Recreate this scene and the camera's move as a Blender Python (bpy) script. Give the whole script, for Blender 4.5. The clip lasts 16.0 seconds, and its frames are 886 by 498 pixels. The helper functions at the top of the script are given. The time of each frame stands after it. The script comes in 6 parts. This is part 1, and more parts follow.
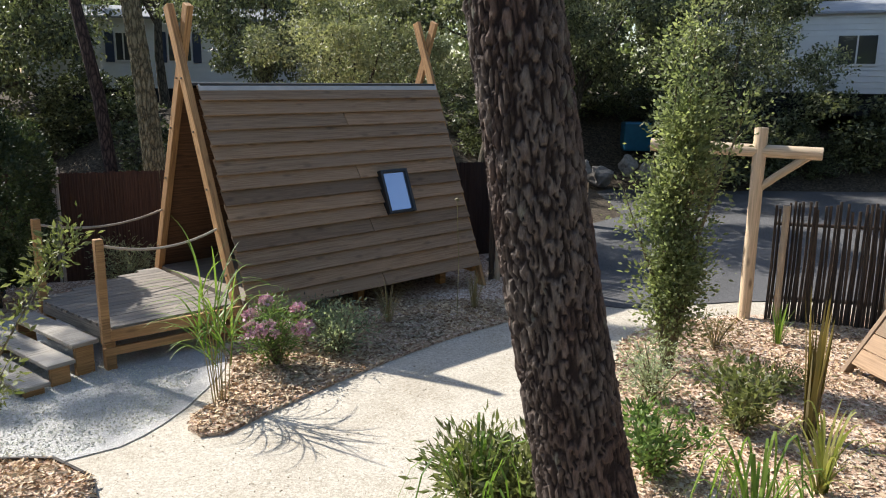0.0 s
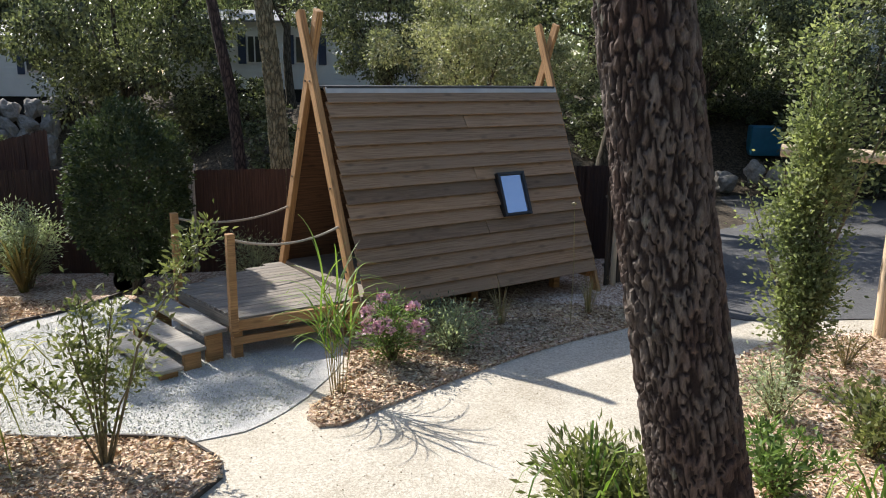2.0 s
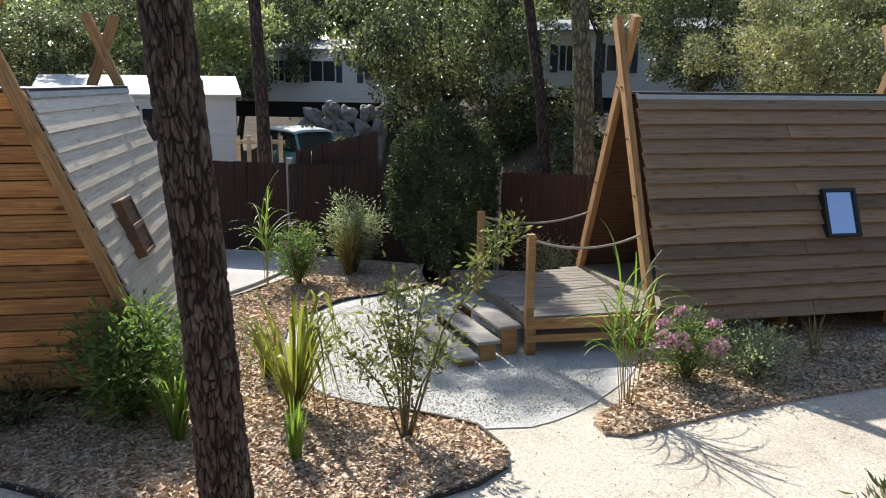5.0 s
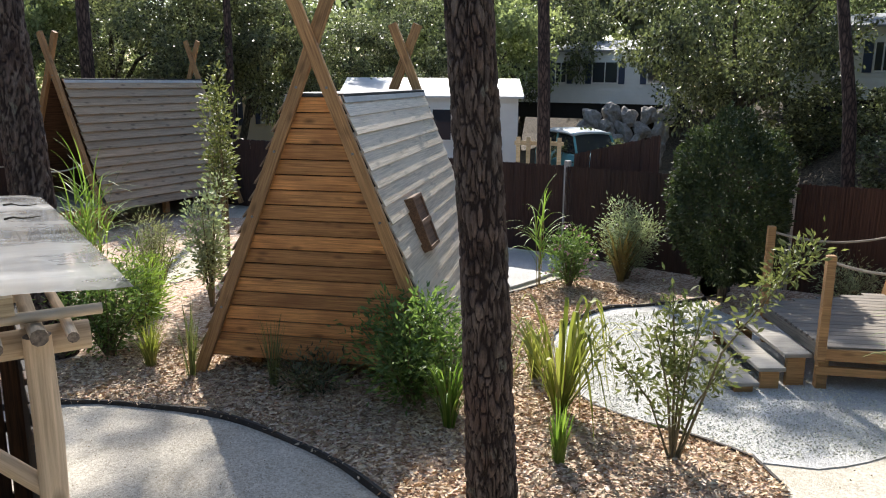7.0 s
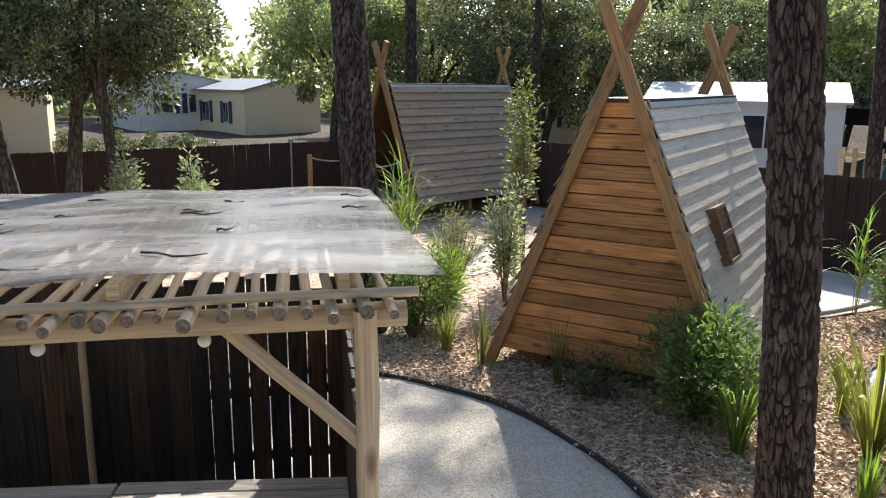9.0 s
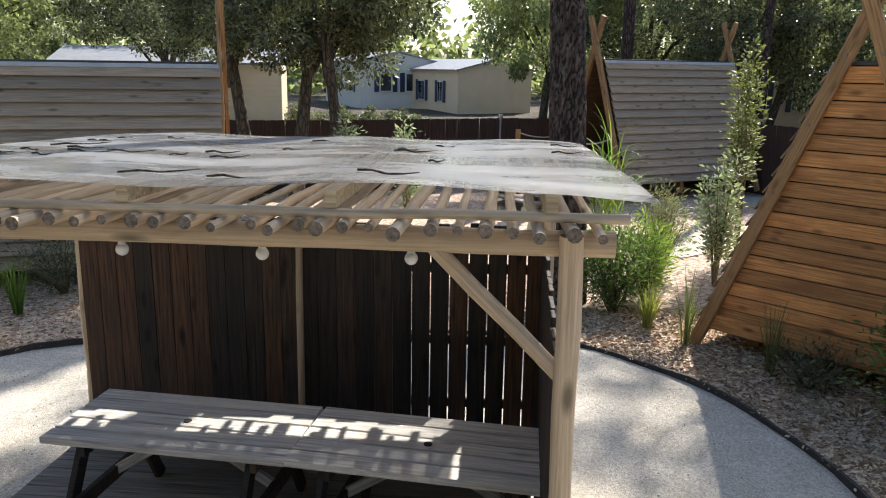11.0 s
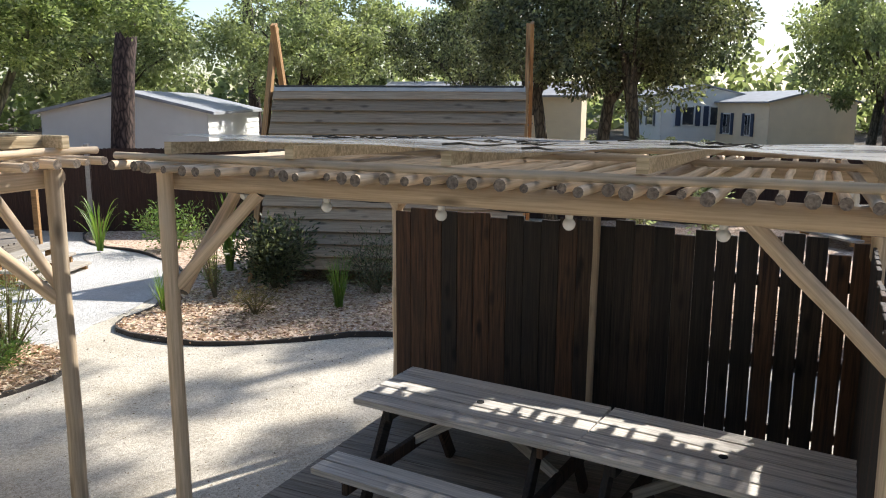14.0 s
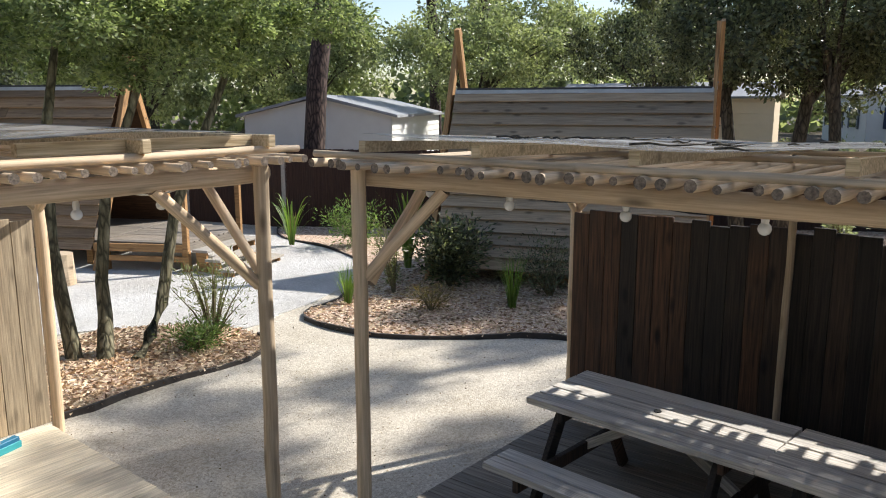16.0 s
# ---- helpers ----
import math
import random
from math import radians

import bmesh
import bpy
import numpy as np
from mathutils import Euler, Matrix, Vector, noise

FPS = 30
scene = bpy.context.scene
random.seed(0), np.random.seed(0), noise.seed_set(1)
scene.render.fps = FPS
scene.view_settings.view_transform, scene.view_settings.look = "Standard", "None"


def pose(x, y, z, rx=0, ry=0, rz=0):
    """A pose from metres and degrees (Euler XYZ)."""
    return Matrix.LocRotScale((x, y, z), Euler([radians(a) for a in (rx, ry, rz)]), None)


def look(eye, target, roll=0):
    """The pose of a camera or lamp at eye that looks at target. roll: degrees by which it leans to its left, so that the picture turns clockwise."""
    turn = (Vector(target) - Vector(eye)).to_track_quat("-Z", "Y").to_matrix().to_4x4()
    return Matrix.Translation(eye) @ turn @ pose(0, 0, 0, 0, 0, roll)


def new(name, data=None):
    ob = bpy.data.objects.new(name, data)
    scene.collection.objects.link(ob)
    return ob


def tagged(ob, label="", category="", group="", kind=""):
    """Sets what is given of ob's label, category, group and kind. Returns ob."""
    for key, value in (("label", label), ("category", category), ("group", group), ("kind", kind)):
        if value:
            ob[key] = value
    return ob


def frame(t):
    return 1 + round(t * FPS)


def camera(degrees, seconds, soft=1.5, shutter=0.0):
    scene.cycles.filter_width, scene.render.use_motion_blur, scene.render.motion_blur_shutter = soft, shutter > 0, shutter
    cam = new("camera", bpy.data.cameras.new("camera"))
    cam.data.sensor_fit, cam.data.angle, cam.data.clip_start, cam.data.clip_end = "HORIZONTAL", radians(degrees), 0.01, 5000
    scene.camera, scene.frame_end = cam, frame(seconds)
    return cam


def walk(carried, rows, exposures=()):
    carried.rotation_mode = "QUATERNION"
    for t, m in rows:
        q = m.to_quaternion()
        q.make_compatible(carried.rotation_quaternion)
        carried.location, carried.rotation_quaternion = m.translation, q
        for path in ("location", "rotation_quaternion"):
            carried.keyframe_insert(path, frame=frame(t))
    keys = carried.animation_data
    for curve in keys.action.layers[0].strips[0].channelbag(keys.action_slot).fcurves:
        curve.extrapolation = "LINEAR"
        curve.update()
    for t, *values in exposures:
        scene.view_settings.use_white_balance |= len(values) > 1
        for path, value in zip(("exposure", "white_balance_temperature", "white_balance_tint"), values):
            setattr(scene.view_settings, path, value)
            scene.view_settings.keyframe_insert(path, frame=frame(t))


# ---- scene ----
cam = camera(59.16, 16.0, soft=1.05)
# seconds, eye x, y, z, yaw, pitch, lean
ROWS = [
    (0.0, 0.000, 0.000, 3.209, 0.00, -12.39, 0.62),
    (0.5, -0.005, 0.002, 3.221, 3.02, -12.40, 0.61),
    (1.0, -0.020, -0.001, 3.230, 4.12, -12.43, 0.66),
    (1.5, -0.036, -0.021, 3.239, 5.94, -12.47, 0.58),
    (2.0, -0.049, -0.044, 3.244, 8.34, -12.46, 0.63),
    (2.5, -0.058, -0.061, 3.249, 10.65, -12.44, 0.72),
    (3.0, -0.060, -0.069, 3.252, 13.97, -12.47, 0.72),
    (5.5, -0.131, -0.090, 3.188, 34.97, -12.00, 0.63),
    (6.0, -0.155, -0.107, 3.207, 40.06, -12.09, 0.64),
    (6.5, -0.170, -0.119, 3.227, 44.71, -12.13, 0.60),
    (7.0, -0.185, -0.119, 3.245, 49.98, -12.18, 0.47),
    (7.5, -0.175, -0.123, 3.260, 55.14, -12.17, 0.48),
    (8.0, -0.162, -0.143, 3.268, 61.02, -12.17, 0.46),
    (8.5, -0.149, -0.165, 3.262, 66.31, -12.12, 0.42),
    (9.0, -0.136, -0.188, 3.257, 71.50, -12.06, 0.39),
    (11.5, -0.169, -0.207, 2.941, 89.75, -13.57, 0.86),
    (12.0, -0.146, -0.213, 2.886, 93.16, -13.70, 0.72),
    (12.5, -0.124, -0.246, 2.848, 96.37, -12.71, 0.57),
    (13.0, -0.094, -0.248, 2.813, 99.79, -10.57, 0.55),
    (13.5, -0.081, -0.247, 2.786, 103.53, -10.55, 0.37),
    (14.0, -0.078, -0.266, 2.757, 107.81, -10.62, 0.27),
    (14.5, -0.079, -0.266, 2.751, 111.05, -10.56, 0.18),
    (15.0, -0.069, -0.272, 2.745, 114.27, -10.53, 0.11),
    (15.5, -0.055, -0.287, 2.742, 116.96, -10.47, 0.03),
    (16.0, -0.035, -0.295, 2.742, 120.57, -10.42, -0.05),
]
walk(cam, [(t, pose(x, y, z, 90 + pitch, 0, yaw) @ pose(0, 0, 0, 0, 0, roll)) for t, x, y, z, yaw, pitch, roll in ROWS],
     exposures=[(0.0, 0.61), (5.5, 0.70), (9.0, 0.88), (13.0, 0.84), (16.0, 0.54)])

# ---- light ----
SUN_UP = radians(42)
SUN_DIR = Vector((-0.84, 0.543, 0.0)).normalized() * math.cos(SUN_UP) + Vector((0, 0, math.sin(SUN_UP)))
world = bpy.data.worlds.new("sky")
scene.world = world
world.use_nodes = True
wn = world.node_tree.nodes
sky = wn.new("ShaderNodeTexSky")
sky.sky_type = "NISHITA"
sky.sun_disc = False
sky.sun_elevation = SUN_UP
sky.sun_rotation = math.atan2(SUN_DIR.x, SUN_DIR.y)
world.node_tree.links.new(sky.outputs[0], wn["Background"].inputs[0])
wn["Background"].inputs[1].default_value = 0.125
sun = new("sun", bpy.data.lights.new("sun", "SUN"))
sun.data.energy, sun.data.angle, sun.data.color = 5.0, radians(0.6), (1.0, 0.955, 0.89)
sun.matrix_world = look(SUN_DIR * 40, (0, 0, 0))


# ---- materials ----
def material(name, rough=0.8, metal=0.0):
    m = bpy.data.materials.new(name)
    m.use_nodes = True
    b = m.node_tree.nodes["Principled BSDF"]
    b.inputs["Roughness"].default_value, b.inputs["Metallic"].default_value = rough, metal
    return m, m.node_tree.nodes, m.node_tree.links, b


def ramp(n, stops):
    r = n.new("ShaderNodeValToRGB")
    e = r.color_ramp.elements
    while len(e) < len(stops):
        e.new(0.5)
    for el, (p, c) in zip(e, stops):
        el.position, el.color = p, (*c, 1)
    return r


def coords(n, l, scale, kind="Object", rand=0.0):
    tc = n.new("ShaderNodeTexCoord")
    mp = n.new("ShaderNodeMapping")
    mp.inputs["Scale"].default_value = scale
    l.new(tc.outputs[kind], mp.inputs["Vector"])
    if rand:
        oi = n.new("ShaderNodeObjectInfo")
        mul = n.new("ShaderNodeMath")
        mul.operation = "MULTIPLY"
        mul.inputs[1].default_value = rand
        l.new(oi.outputs["Random"], mul.inputs[0])
        l.new(mul.outputs[0], mp.inputs["Location"])
    return mp


def noise_tex(n, l, vec, scale, detail=4, rough=0.6):
    t = n.new("ShaderNodeTexNoise")
    t.inputs["Scale"].default_value, t.inputs["Detail"].default_value, t.inputs["Roughness"].default_value = scale, detail, rough
    l.new(vec.outputs[0], t.inputs["Vector"])
    return t


def mix(n, l, fac, a, b, blend="MIX"):
    m = n.new("ShaderNodeMix")
    m.data_type, m.blend_type = "RGBA", blend
    for s, v in ((0, fac), (6, a), (7, b)):
        if isinstance(v, (int, float)):
            m.inputs[s].default_value = v
        elif isinstance(v, tuple):
            m.inputs[s].default_value = (*v, 1)
        else:
            l.new(v, m.inputs[s])
    return m.outputs[2]


def bump(n, l, b, height, strength=0.3, dist=0.01):
    k = n.new("ShaderNodeBump")
    k.inputs["Strength"].default_value, k.inputs["Distance"].default_value = strength, dist
    l.new(height, k.inputs["Height"])
    l.new(k.outputs[0], b.inputs["Normal"])


def wood(name, dark, light, grey=None, rough=0.75, axis=0, knots=0.5, vary=0.5, tones=None):
    """Sawn or round timber: grain along the local axis, stains, knots and a tone of its own for each piece."""
    m, n, l, b = material(name, rough)
    sc = [64, 64, 64]
    sc[axis] = 2.2
    grain = noise_tex(n, l, coords(n, l, sc, rand=13), 1.0, 6, 0.65)
    blotch = noise_tex(n, l, coords(n, l, [1.6 if i != axis else 0.8 for i in range(3)], rand=7), 1.6, 3)
    c = ramp(n, [(0.34, tuple(x * 0.8 for x in dark)), (0.66, tuple(x * 1.12 for x in light))])
    l.new(grain.outputs[0], c.inputs[0])
    out = c.outputs[0]
    if grey:
        f = ramp(n, [(0.45, (0, 0, 0)), (0.72, (0.8, 0.8, 0.8))])
        l.new(blotch.outputs[0], f.inputs[0])
        out = mix(n, l, f.outputs[0], out, grey)
    if knots:
        ks = [9, 9, 9]
        ks[axis] = 3.2
        v = n.new("ShaderNodeTexVoronoi")
        v.inputs["Scale"].default_value = 0.8
        l.new(coords(n, l, ks, rand=31).outputs[0], v.inputs["Vector"])
        kr = ramp(n, [(0.08, (1, 1, 1)), (0.24, (0, 0, 0))])
        l.new(v.outputs["Distance"], kr.inputs[0])
        out = mix(n, l, mix(n, l, knots, (0, 0, 0), kr.outputs[0]), out, tuple(x * 0.35 for x in dark))
    oi = n.new("ShaderNodeObjectInfo")
    tone = ramp(n, tones or [(0.0, (1 - vary * 0.45,) * 3), (0.5, (1, 1, 1)), (1.0, (1 + vary * 0.25, 1 + vary * 0.18, 1 + vary * 0.1))])
    l.new(oi.outputs["Random"], tone.inputs[0])
    l.new(mix(n, l, 1.0, out, tone.outputs[0], "MULTIPLY"), b.inputs["Base Color"])
    bump(n, l, b, grain.outputs[0], 0.35, 0.006)
    return m


def speckle(name, stops, scale, big=((0.3, (0.75, 0.73, 0.7)), (0.7, (1, 1, 1))), bigscale=0.7, bumpy=0.6, dist=0.015, rough=0.95, stretch=(1, 1, 1)):
    """Loose ground: cells of mixed tone with relief, and wide stains over them."""
    m, n, l, b = material(name, rough)
    mp = coords(n, l, stretch)
    wob = noise_tex(n, l, mp, scale * 0.6, 2)
    vec = n.new("ShaderNodeVectorMath")
    vec.operation = "MULTIPLY_ADD"
    vec.inputs[1].default_value = (0.06, 0.06, 0.06)
    l.new(wob.outputs[1], vec.inputs[0])
    l.new(mp.outputs[0], vec.inputs[2])
    v = n.new("ShaderNodeTexVoronoi")
    v.inputs["Scale"].default_value = scale
    l.new(vec.outputs[0], v.inputs["Vector"])
    sep = n.new("ShaderNodeSeparateColor")
    l.new(v.outputs["Color"], sep.inputs[0])
    c = ramp(n, stops)
    l.new(sep.outputs[0], c.inputs[0])
    bg = noise_tex(n, l, coords(n, l, (1, 1, 1)), bigscale, 5)
    r = ramp(n, list(big))
    l.new(bg.outputs[0], r.inputs[0])
    l.new(mix(n, l, 1.0, c.outputs[0], r.outputs[0], "MULTIPLY"), b.inputs["Base Color"])
    bump(n, l, b, v.outputs["Distance"], bumpy, dist)
    return m


def leaf(name, dark, light, trans=0.35, rough=0.5):
    """Leaves: a tone for each leaf, wide drifts of colour, some light let through."""
    m, n, l, b = material(name, rough)
    g = n.new("ShaderNodeNewGeometry")
    c = ramp(n, [(0.0, dark), (1.0, light)])
    l.new(g.outputs["Random Per Island"], c.inputs[0])
    big = noise_tex(n, l, coords(n, l, (1, 1, 1)), 0.9, 2)
    r = ramp(n, [(0.3, (0.7, 0.75, 0.7)), (0.7, (1.2, 1.15, 0.95))])
    l.new(big.outputs[0], r.inputs[0])
    col = mix(n, l, 1.0, c.outputs[0], r.outputs[0], "MULTIPLY")
    l.new(col, b.inputs["Base Color"])
    t = n.new("ShaderNodeBsdfTranslucent")
    l.new(mix(n, l, 1.0, col, (1.2, 1.3, 0.85), "MULTIPLY"), t.inputs[0])
    s = n.new("ShaderNodeMixShader")
    s.inputs[0].default_value = trans
    l.new(b.outputs[0], s.inputs[1])
    l.new(t.outputs[0], s.inputs[2])
    l.new(s.outputs[0], n["Material Output"].inputs[0])
    return m


def plain(name, col, rough=0.6, metal=0.0, scale=6.0, amount=0.15):
    m, n, l, b = material(name, rough, metal)
    t = noise_tex(n, l, coords(n, l, (1, 1, 1)), scale, 5)
    c = ramp(n, [(0.3, tuple(x * (1 - amount) for x in col)), (0.7, tuple(min(1, x * (1 + amount * 0.5)) for x in col))])
    l.new(t.outputs[0], c.inputs[0])
    l.new(c.outputs[0], b.inputs["Base Color"])
    bump(n, l, b, t.outputs[0], 0.08, 0.005)
    return m


def bark_material(name, dark, mid, light):
    m, n, l, b = material(name, 0.95)
    mp = coords(n, l, (9, 9, 2.6))
    wob = noise_tex(n, l, mp, 0.7, 3)
    vec = n.new("ShaderNodeVectorMath")
    vec.operation = "MULTIPLY_ADD"
    vec.inputs[1].default_value = (0.9, 0.9, 0.9)
    l.new(wob.outputs[1], vec.inputs[0])
    l.new(mp.outputs[0], vec.inputs[2])
    v = n.new("ShaderNodeTexVoronoi")
    v.feature = "DISTANCE_TO_EDGE"
    v.inputs["Scale"].default_value = 1.5
    l.new(vec.outputs[0], v.inputs["Vector"])
    fine = noise_tex(n, l, coords(n, l, (40, 40, 12)), 1.0, 6, 0.7)
    c = ramp(n, [(0.02, dark), (0.16, mid), (0.6, light)])
    l.new(v.outputs["Distance"], c.inputs[0])
    f = ramp(n, [(0.3, (0.55, 0.5, 0.5)), (0.7, (1.25, 1.25, 1.2))])
    l.new(fine.outputs[0], f.inputs[0])
    l.new(mix(n, l, 1.0, c.outputs[0], f.outputs[0], "MULTIPLY"), b.inputs["Base Color"])
    bump(n, l, b, c.outputs[0], 0.9, 0.04)
    return m


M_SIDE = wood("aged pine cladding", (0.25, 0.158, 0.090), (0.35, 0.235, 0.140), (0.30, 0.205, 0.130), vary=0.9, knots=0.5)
M_AGED = wood("weathered pale cladding", (0.31, 0.222, 0.142), (0.46, 0.35, 0.237), (0.39, 0.305, 0.212), vary=0.7, knots=0.8)
M_GABLE = wood("reddish pine boards", (0.42, 0.175, 0.055), (0.74, 0.365, 0.125), (0.30, 0.12, 0.042), vary=0.7, knots=0.9)
# Silvered boards of the sunny slope, with the sun's brightness added to their colour.
M_SILVERLIT = wood("silvered pine cladding with sunlight in colour", (0.54, 0.455, 0.35), (0.76, 0.66, 0.53), (0.68, 0.595, 0.485), vary=0.4, knots=0.5, rough=0.38)
# Hut interior boards: the porch's shade is put into a darker colour.
M_LINING = wood("lining boards with interior shade in colour", (0.075, 0.036, 0.017), (0.16, 0.08, 0.038), vary=0.7, knots=0.6)
M_RAFTER = wood("pine rafter", (0.27, 0.14, 0.055), (0.50, 0.285, 0.12), (0.38, 0.215, 0.09), vary=0.4)
M_DECK = wood("grey deck boards", (0.15, 0.125, 0.10), (0.29, 0.255, 0.21), (0.21, 0.19, 0.165), vary=0.5, knots=0.3)
M_TREAD = wood("silvered tread boards", (0.28, 0.25, 0.20), (0.46, 0.42, 0.36), (0.38, 0.36, 0.33), vary=0.4, knots=0.3)
M_TABLE = wood("silvered table boards", (0.40, 0.37, 0.33), (0.68, 0.64, 0.58), (0.55, 0.53, 0.49), vary=0.45, knots=0.5)
M_LOG = wood("peeled log", (0.55, 0.41, 0.265), (0.67, 0.52, 0.355), (0.58, 0.475, 0.345), axis=0, vary=0.6, knots=0.95)
M_LOGEND = wood("cut log end", (0.10, 0.075, 0.055), (0.26, 0.205, 0.155), axis=0, vary=0.4, knots=0)
M_WALL = wood("dark stained fence boards", (0.014, 0.011, 0.010), (0.088, 0.058, 0.041), (0.026, 0.026, 0.027), knots=1.0, axis=2,
              tones=[(0.0, (0.36, 0.42, 0.47)), (0.45, (0.66, 0.70, 0.72)), (0.7, (1.1, 0.95, 0.82)), (1.0, (1.5, 1.1, 0.8))])
# Brighter copy of the planed timber: the deck's full sun is in its colour.
M_SUNDECK = wood("pale deck boards with full sun in colour", (0.62, 0.53, 0.38), (0.82, 0.73, 0.57), vary=0.3, knots=0.4)
M_NEWWOOD = wood("fresh planed timber", (0.45, 0.33, 0.18), (0.66, 0.53, 0.34), vary=0.4, knots=0.6)
M_SAND = speckle("cream sand path", [(0.0, (0.40, 0.35, 0.275)), (0.5, (0.56, 0.505, 0.42)), (1.0, (0.72, 0.665, 0.57))], 70, big=((0.30, (0.80, 0.78, 0.74)), (0.5, (0.96, 0.955, 0.94)), (0.68, (1.04, 1.04, 1.04))), bigscale=1.1, bumpy=0.6, dist=0.009)
M_GRAVEL = speckle("white gravel", [(0.0, (0.48, 0.47, 0.45)), (0.4, (0.66, 0.65, 0.63)), (1.0, (0.86, 0.85, 0.83))], 95, bumpy=0.8, dist=0.009)
M_CHIP = speckle("wood chip mulch", [(0.0, (0.23, 0.135, 0.09)), (0.35, (0.53, 0.36, 0.255)), (0.75, (0.74, 0.575, 0.44)), (1.0, (0.86, 0.76, 0.64))], 42, bumpy=0.6, dist=0.02, stretch=(1, 0.5, 1))
M_FOREST = speckle("forest floor", [(0.0, (0.028, 0.019, 0.013)), (0.5, (0.075, 0.057, 0.037)), (1.0, (0.15, 0.118, 0.08))], 22, bumpy=0.8, dist=0.03)
M_ROAD = speckle("grey asphalt", [(0.0, (0.07, 0.07, 0.075)), (0.5, (0.11, 0.11, 0.115)), (1.0, (0.17, 0.17, 0.17))], 60, bumpy=0.5, dist=0.008)
M_EDGE = plain("black edging", (0.055, 0.046, 0.04), 0.8, 0, 9, 0.4)
M_ROCK = plain("granite boulder", (0.34, 0.31, 0.28), 0.9, 0, 4, 0.4)
M_HEATHER = wood("heather brushwood", (0.048, 0.027, 0.021), (0.080, 0.044, 0.033), (0.052, 0.034, 0.028), axis=2, vary=0.2, knots=0, rough=0.95)
M_CONCRETE = plain("concrete post", (0.42, 0.40, 0.37), 0.9, 0, 14, 0.25)
M_BARK = bark_material("pine bark", (0.018, 0.011, 0.010), (0.075, 0.048, 0.040), (0.17, 0.125, 0.105))
M_BARK2 = bark_material("oak bark", (0.04, 0.034, 0.024), (0.11, 0.095, 0.068), (0.20, 0.175, 0.135))
M_MOSS = bark_material("mossy bark", (0.07, 0.065, 0.038), (0.20, 0.185, 0.115), (0.36, 0.335, 0.235))
M_STEM = plain("green brown stem", (0.16, 0.13, 0.07), 0.8)
M_BLACK = plain("black painted metal", (0.02, 0.02, 0.022), 0.4)
M_CAP = plain("bitumen ridge strip", (0.045, 0.047, 0.05), 0.6)
M_TAPE = plain("pale ridge tape", (0.50, 0.50, 0.49), 0.45)
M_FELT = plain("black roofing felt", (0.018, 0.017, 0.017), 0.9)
M_ROPE = plain("pale rope", (0.50, 0.43, 0.33), 0.9, 0, 60, 0.3)
M_STEEL = plain("galvanised bolt", (0.25, 0.25, 0.25), 0.35, 1.0)
M_WHITE = plain("white siding", (0.72, 0.71, 0.68), 0.6, 0, 2, 0.06)
M_CREAM = plain("cream siding", (0.80, 0.66, 0.46), 0.6, 0, 2, 0.06)
M_ROOF = plain("grey sheet roof", (0.30, 0.31, 0.33), 0.6, 0, 3, 0.2)
M_ROOFPALE = plain("pale sheet roof", (0.62, 0.62, 0.61), 0.6, 0, 3, 0.12)
M_SHUTTER = plain("dark blue shutter", (0.025, 0.04, 0.085), 0.5)
M_BULB = plain("opal bulb", (0.80, 0.79, 0.76), 0.25, 0, 3, 0.03)
M_CARBODY = plain("white car paint", (0.68, 0.72, 0.74), 0.25, 0, 3, 0.05)
M_CARTEAL = plain("turquoise car paint", (0.16, 0.42, 0.46), 0.3, 0, 3, 0.05)
M_BLUE = plain("blue plastic", (0.02, 0.18, 0.32), 0.5)
M_TEAL = plain("turquoise bristles", (0.05, 0.42, 0.46), 0.6)
gm, gn, gl, gb = material("window glass", 0.05)
gb.inputs["Base Color"].default_value = (0.03, 0.035, 0.045, 1)
gb.inputs["Specular IOR Level"].default_value = 1.0
M_GLASS = gm
gm, gn, gl, gb = material("skylight glass", 0.04)
gb.inputs["Base Color"].default_value = (0.45, 0.52, 0.66, 1)
gb.inputs["Metallic"].default_value = 0.75
M_SKYGLASS = gm


def sheet_material():
    """Scratched, dusty translucent roof sheet."""
    m, n, l, b = material("weathered grey roof sheet", 0.22)
    t = noise_tex(n, l, coords(n, l, (0.9, 2.2, 1)), 1.3, 5)
    c = ramp(n, [(0.32, (0.22, 0.215, 0.205)), (0.55, (0.42, 0.41, 0.395)), (0.78, (0.66, 0.65, 0.63))])
    l.new(t.outputs[0], c.inputs[0])
    s = noise_tex(n, l, coords(n, l, (3, 30, 1)), 1.0, 4)
    sr = ramp(n, [(0.62, (0, 0, 0)), (0.72, (1, 1, 1))])
    l.new(s.outputs[0], sr.inputs[0])
    l.new(mix(n, l, mix(n, l, 0.5, (0, 0, 0), sr.outputs[0]), c.outputs[0], (0.62, 0.68, 0.72)), b.inputs["Base Color"])
    rr = ramp(n, [(0.3, (0.12,) * 3), (0.7, (0.42,) * 3)])
    l.new(t.outputs[0], rr.inputs[0])
    l.new(rr.outputs[0], b.inputs["Roughness"])
    clear = n.new("ShaderNodeBsdfTransparent")
    clear.inputs[0].default_value = (0.95, 0.95, 0.95, 1)
    s2 = n.new("ShaderNodeMixShader")
    s2.inputs[0].default_value = 0.30
    l.new(b.outputs[0], s2.inputs[1])
    l.new(clear.outputs[0], s2.inputs[2])
    l.new(s2.outputs[0], n["Material Output"].inputs[0])
    return m


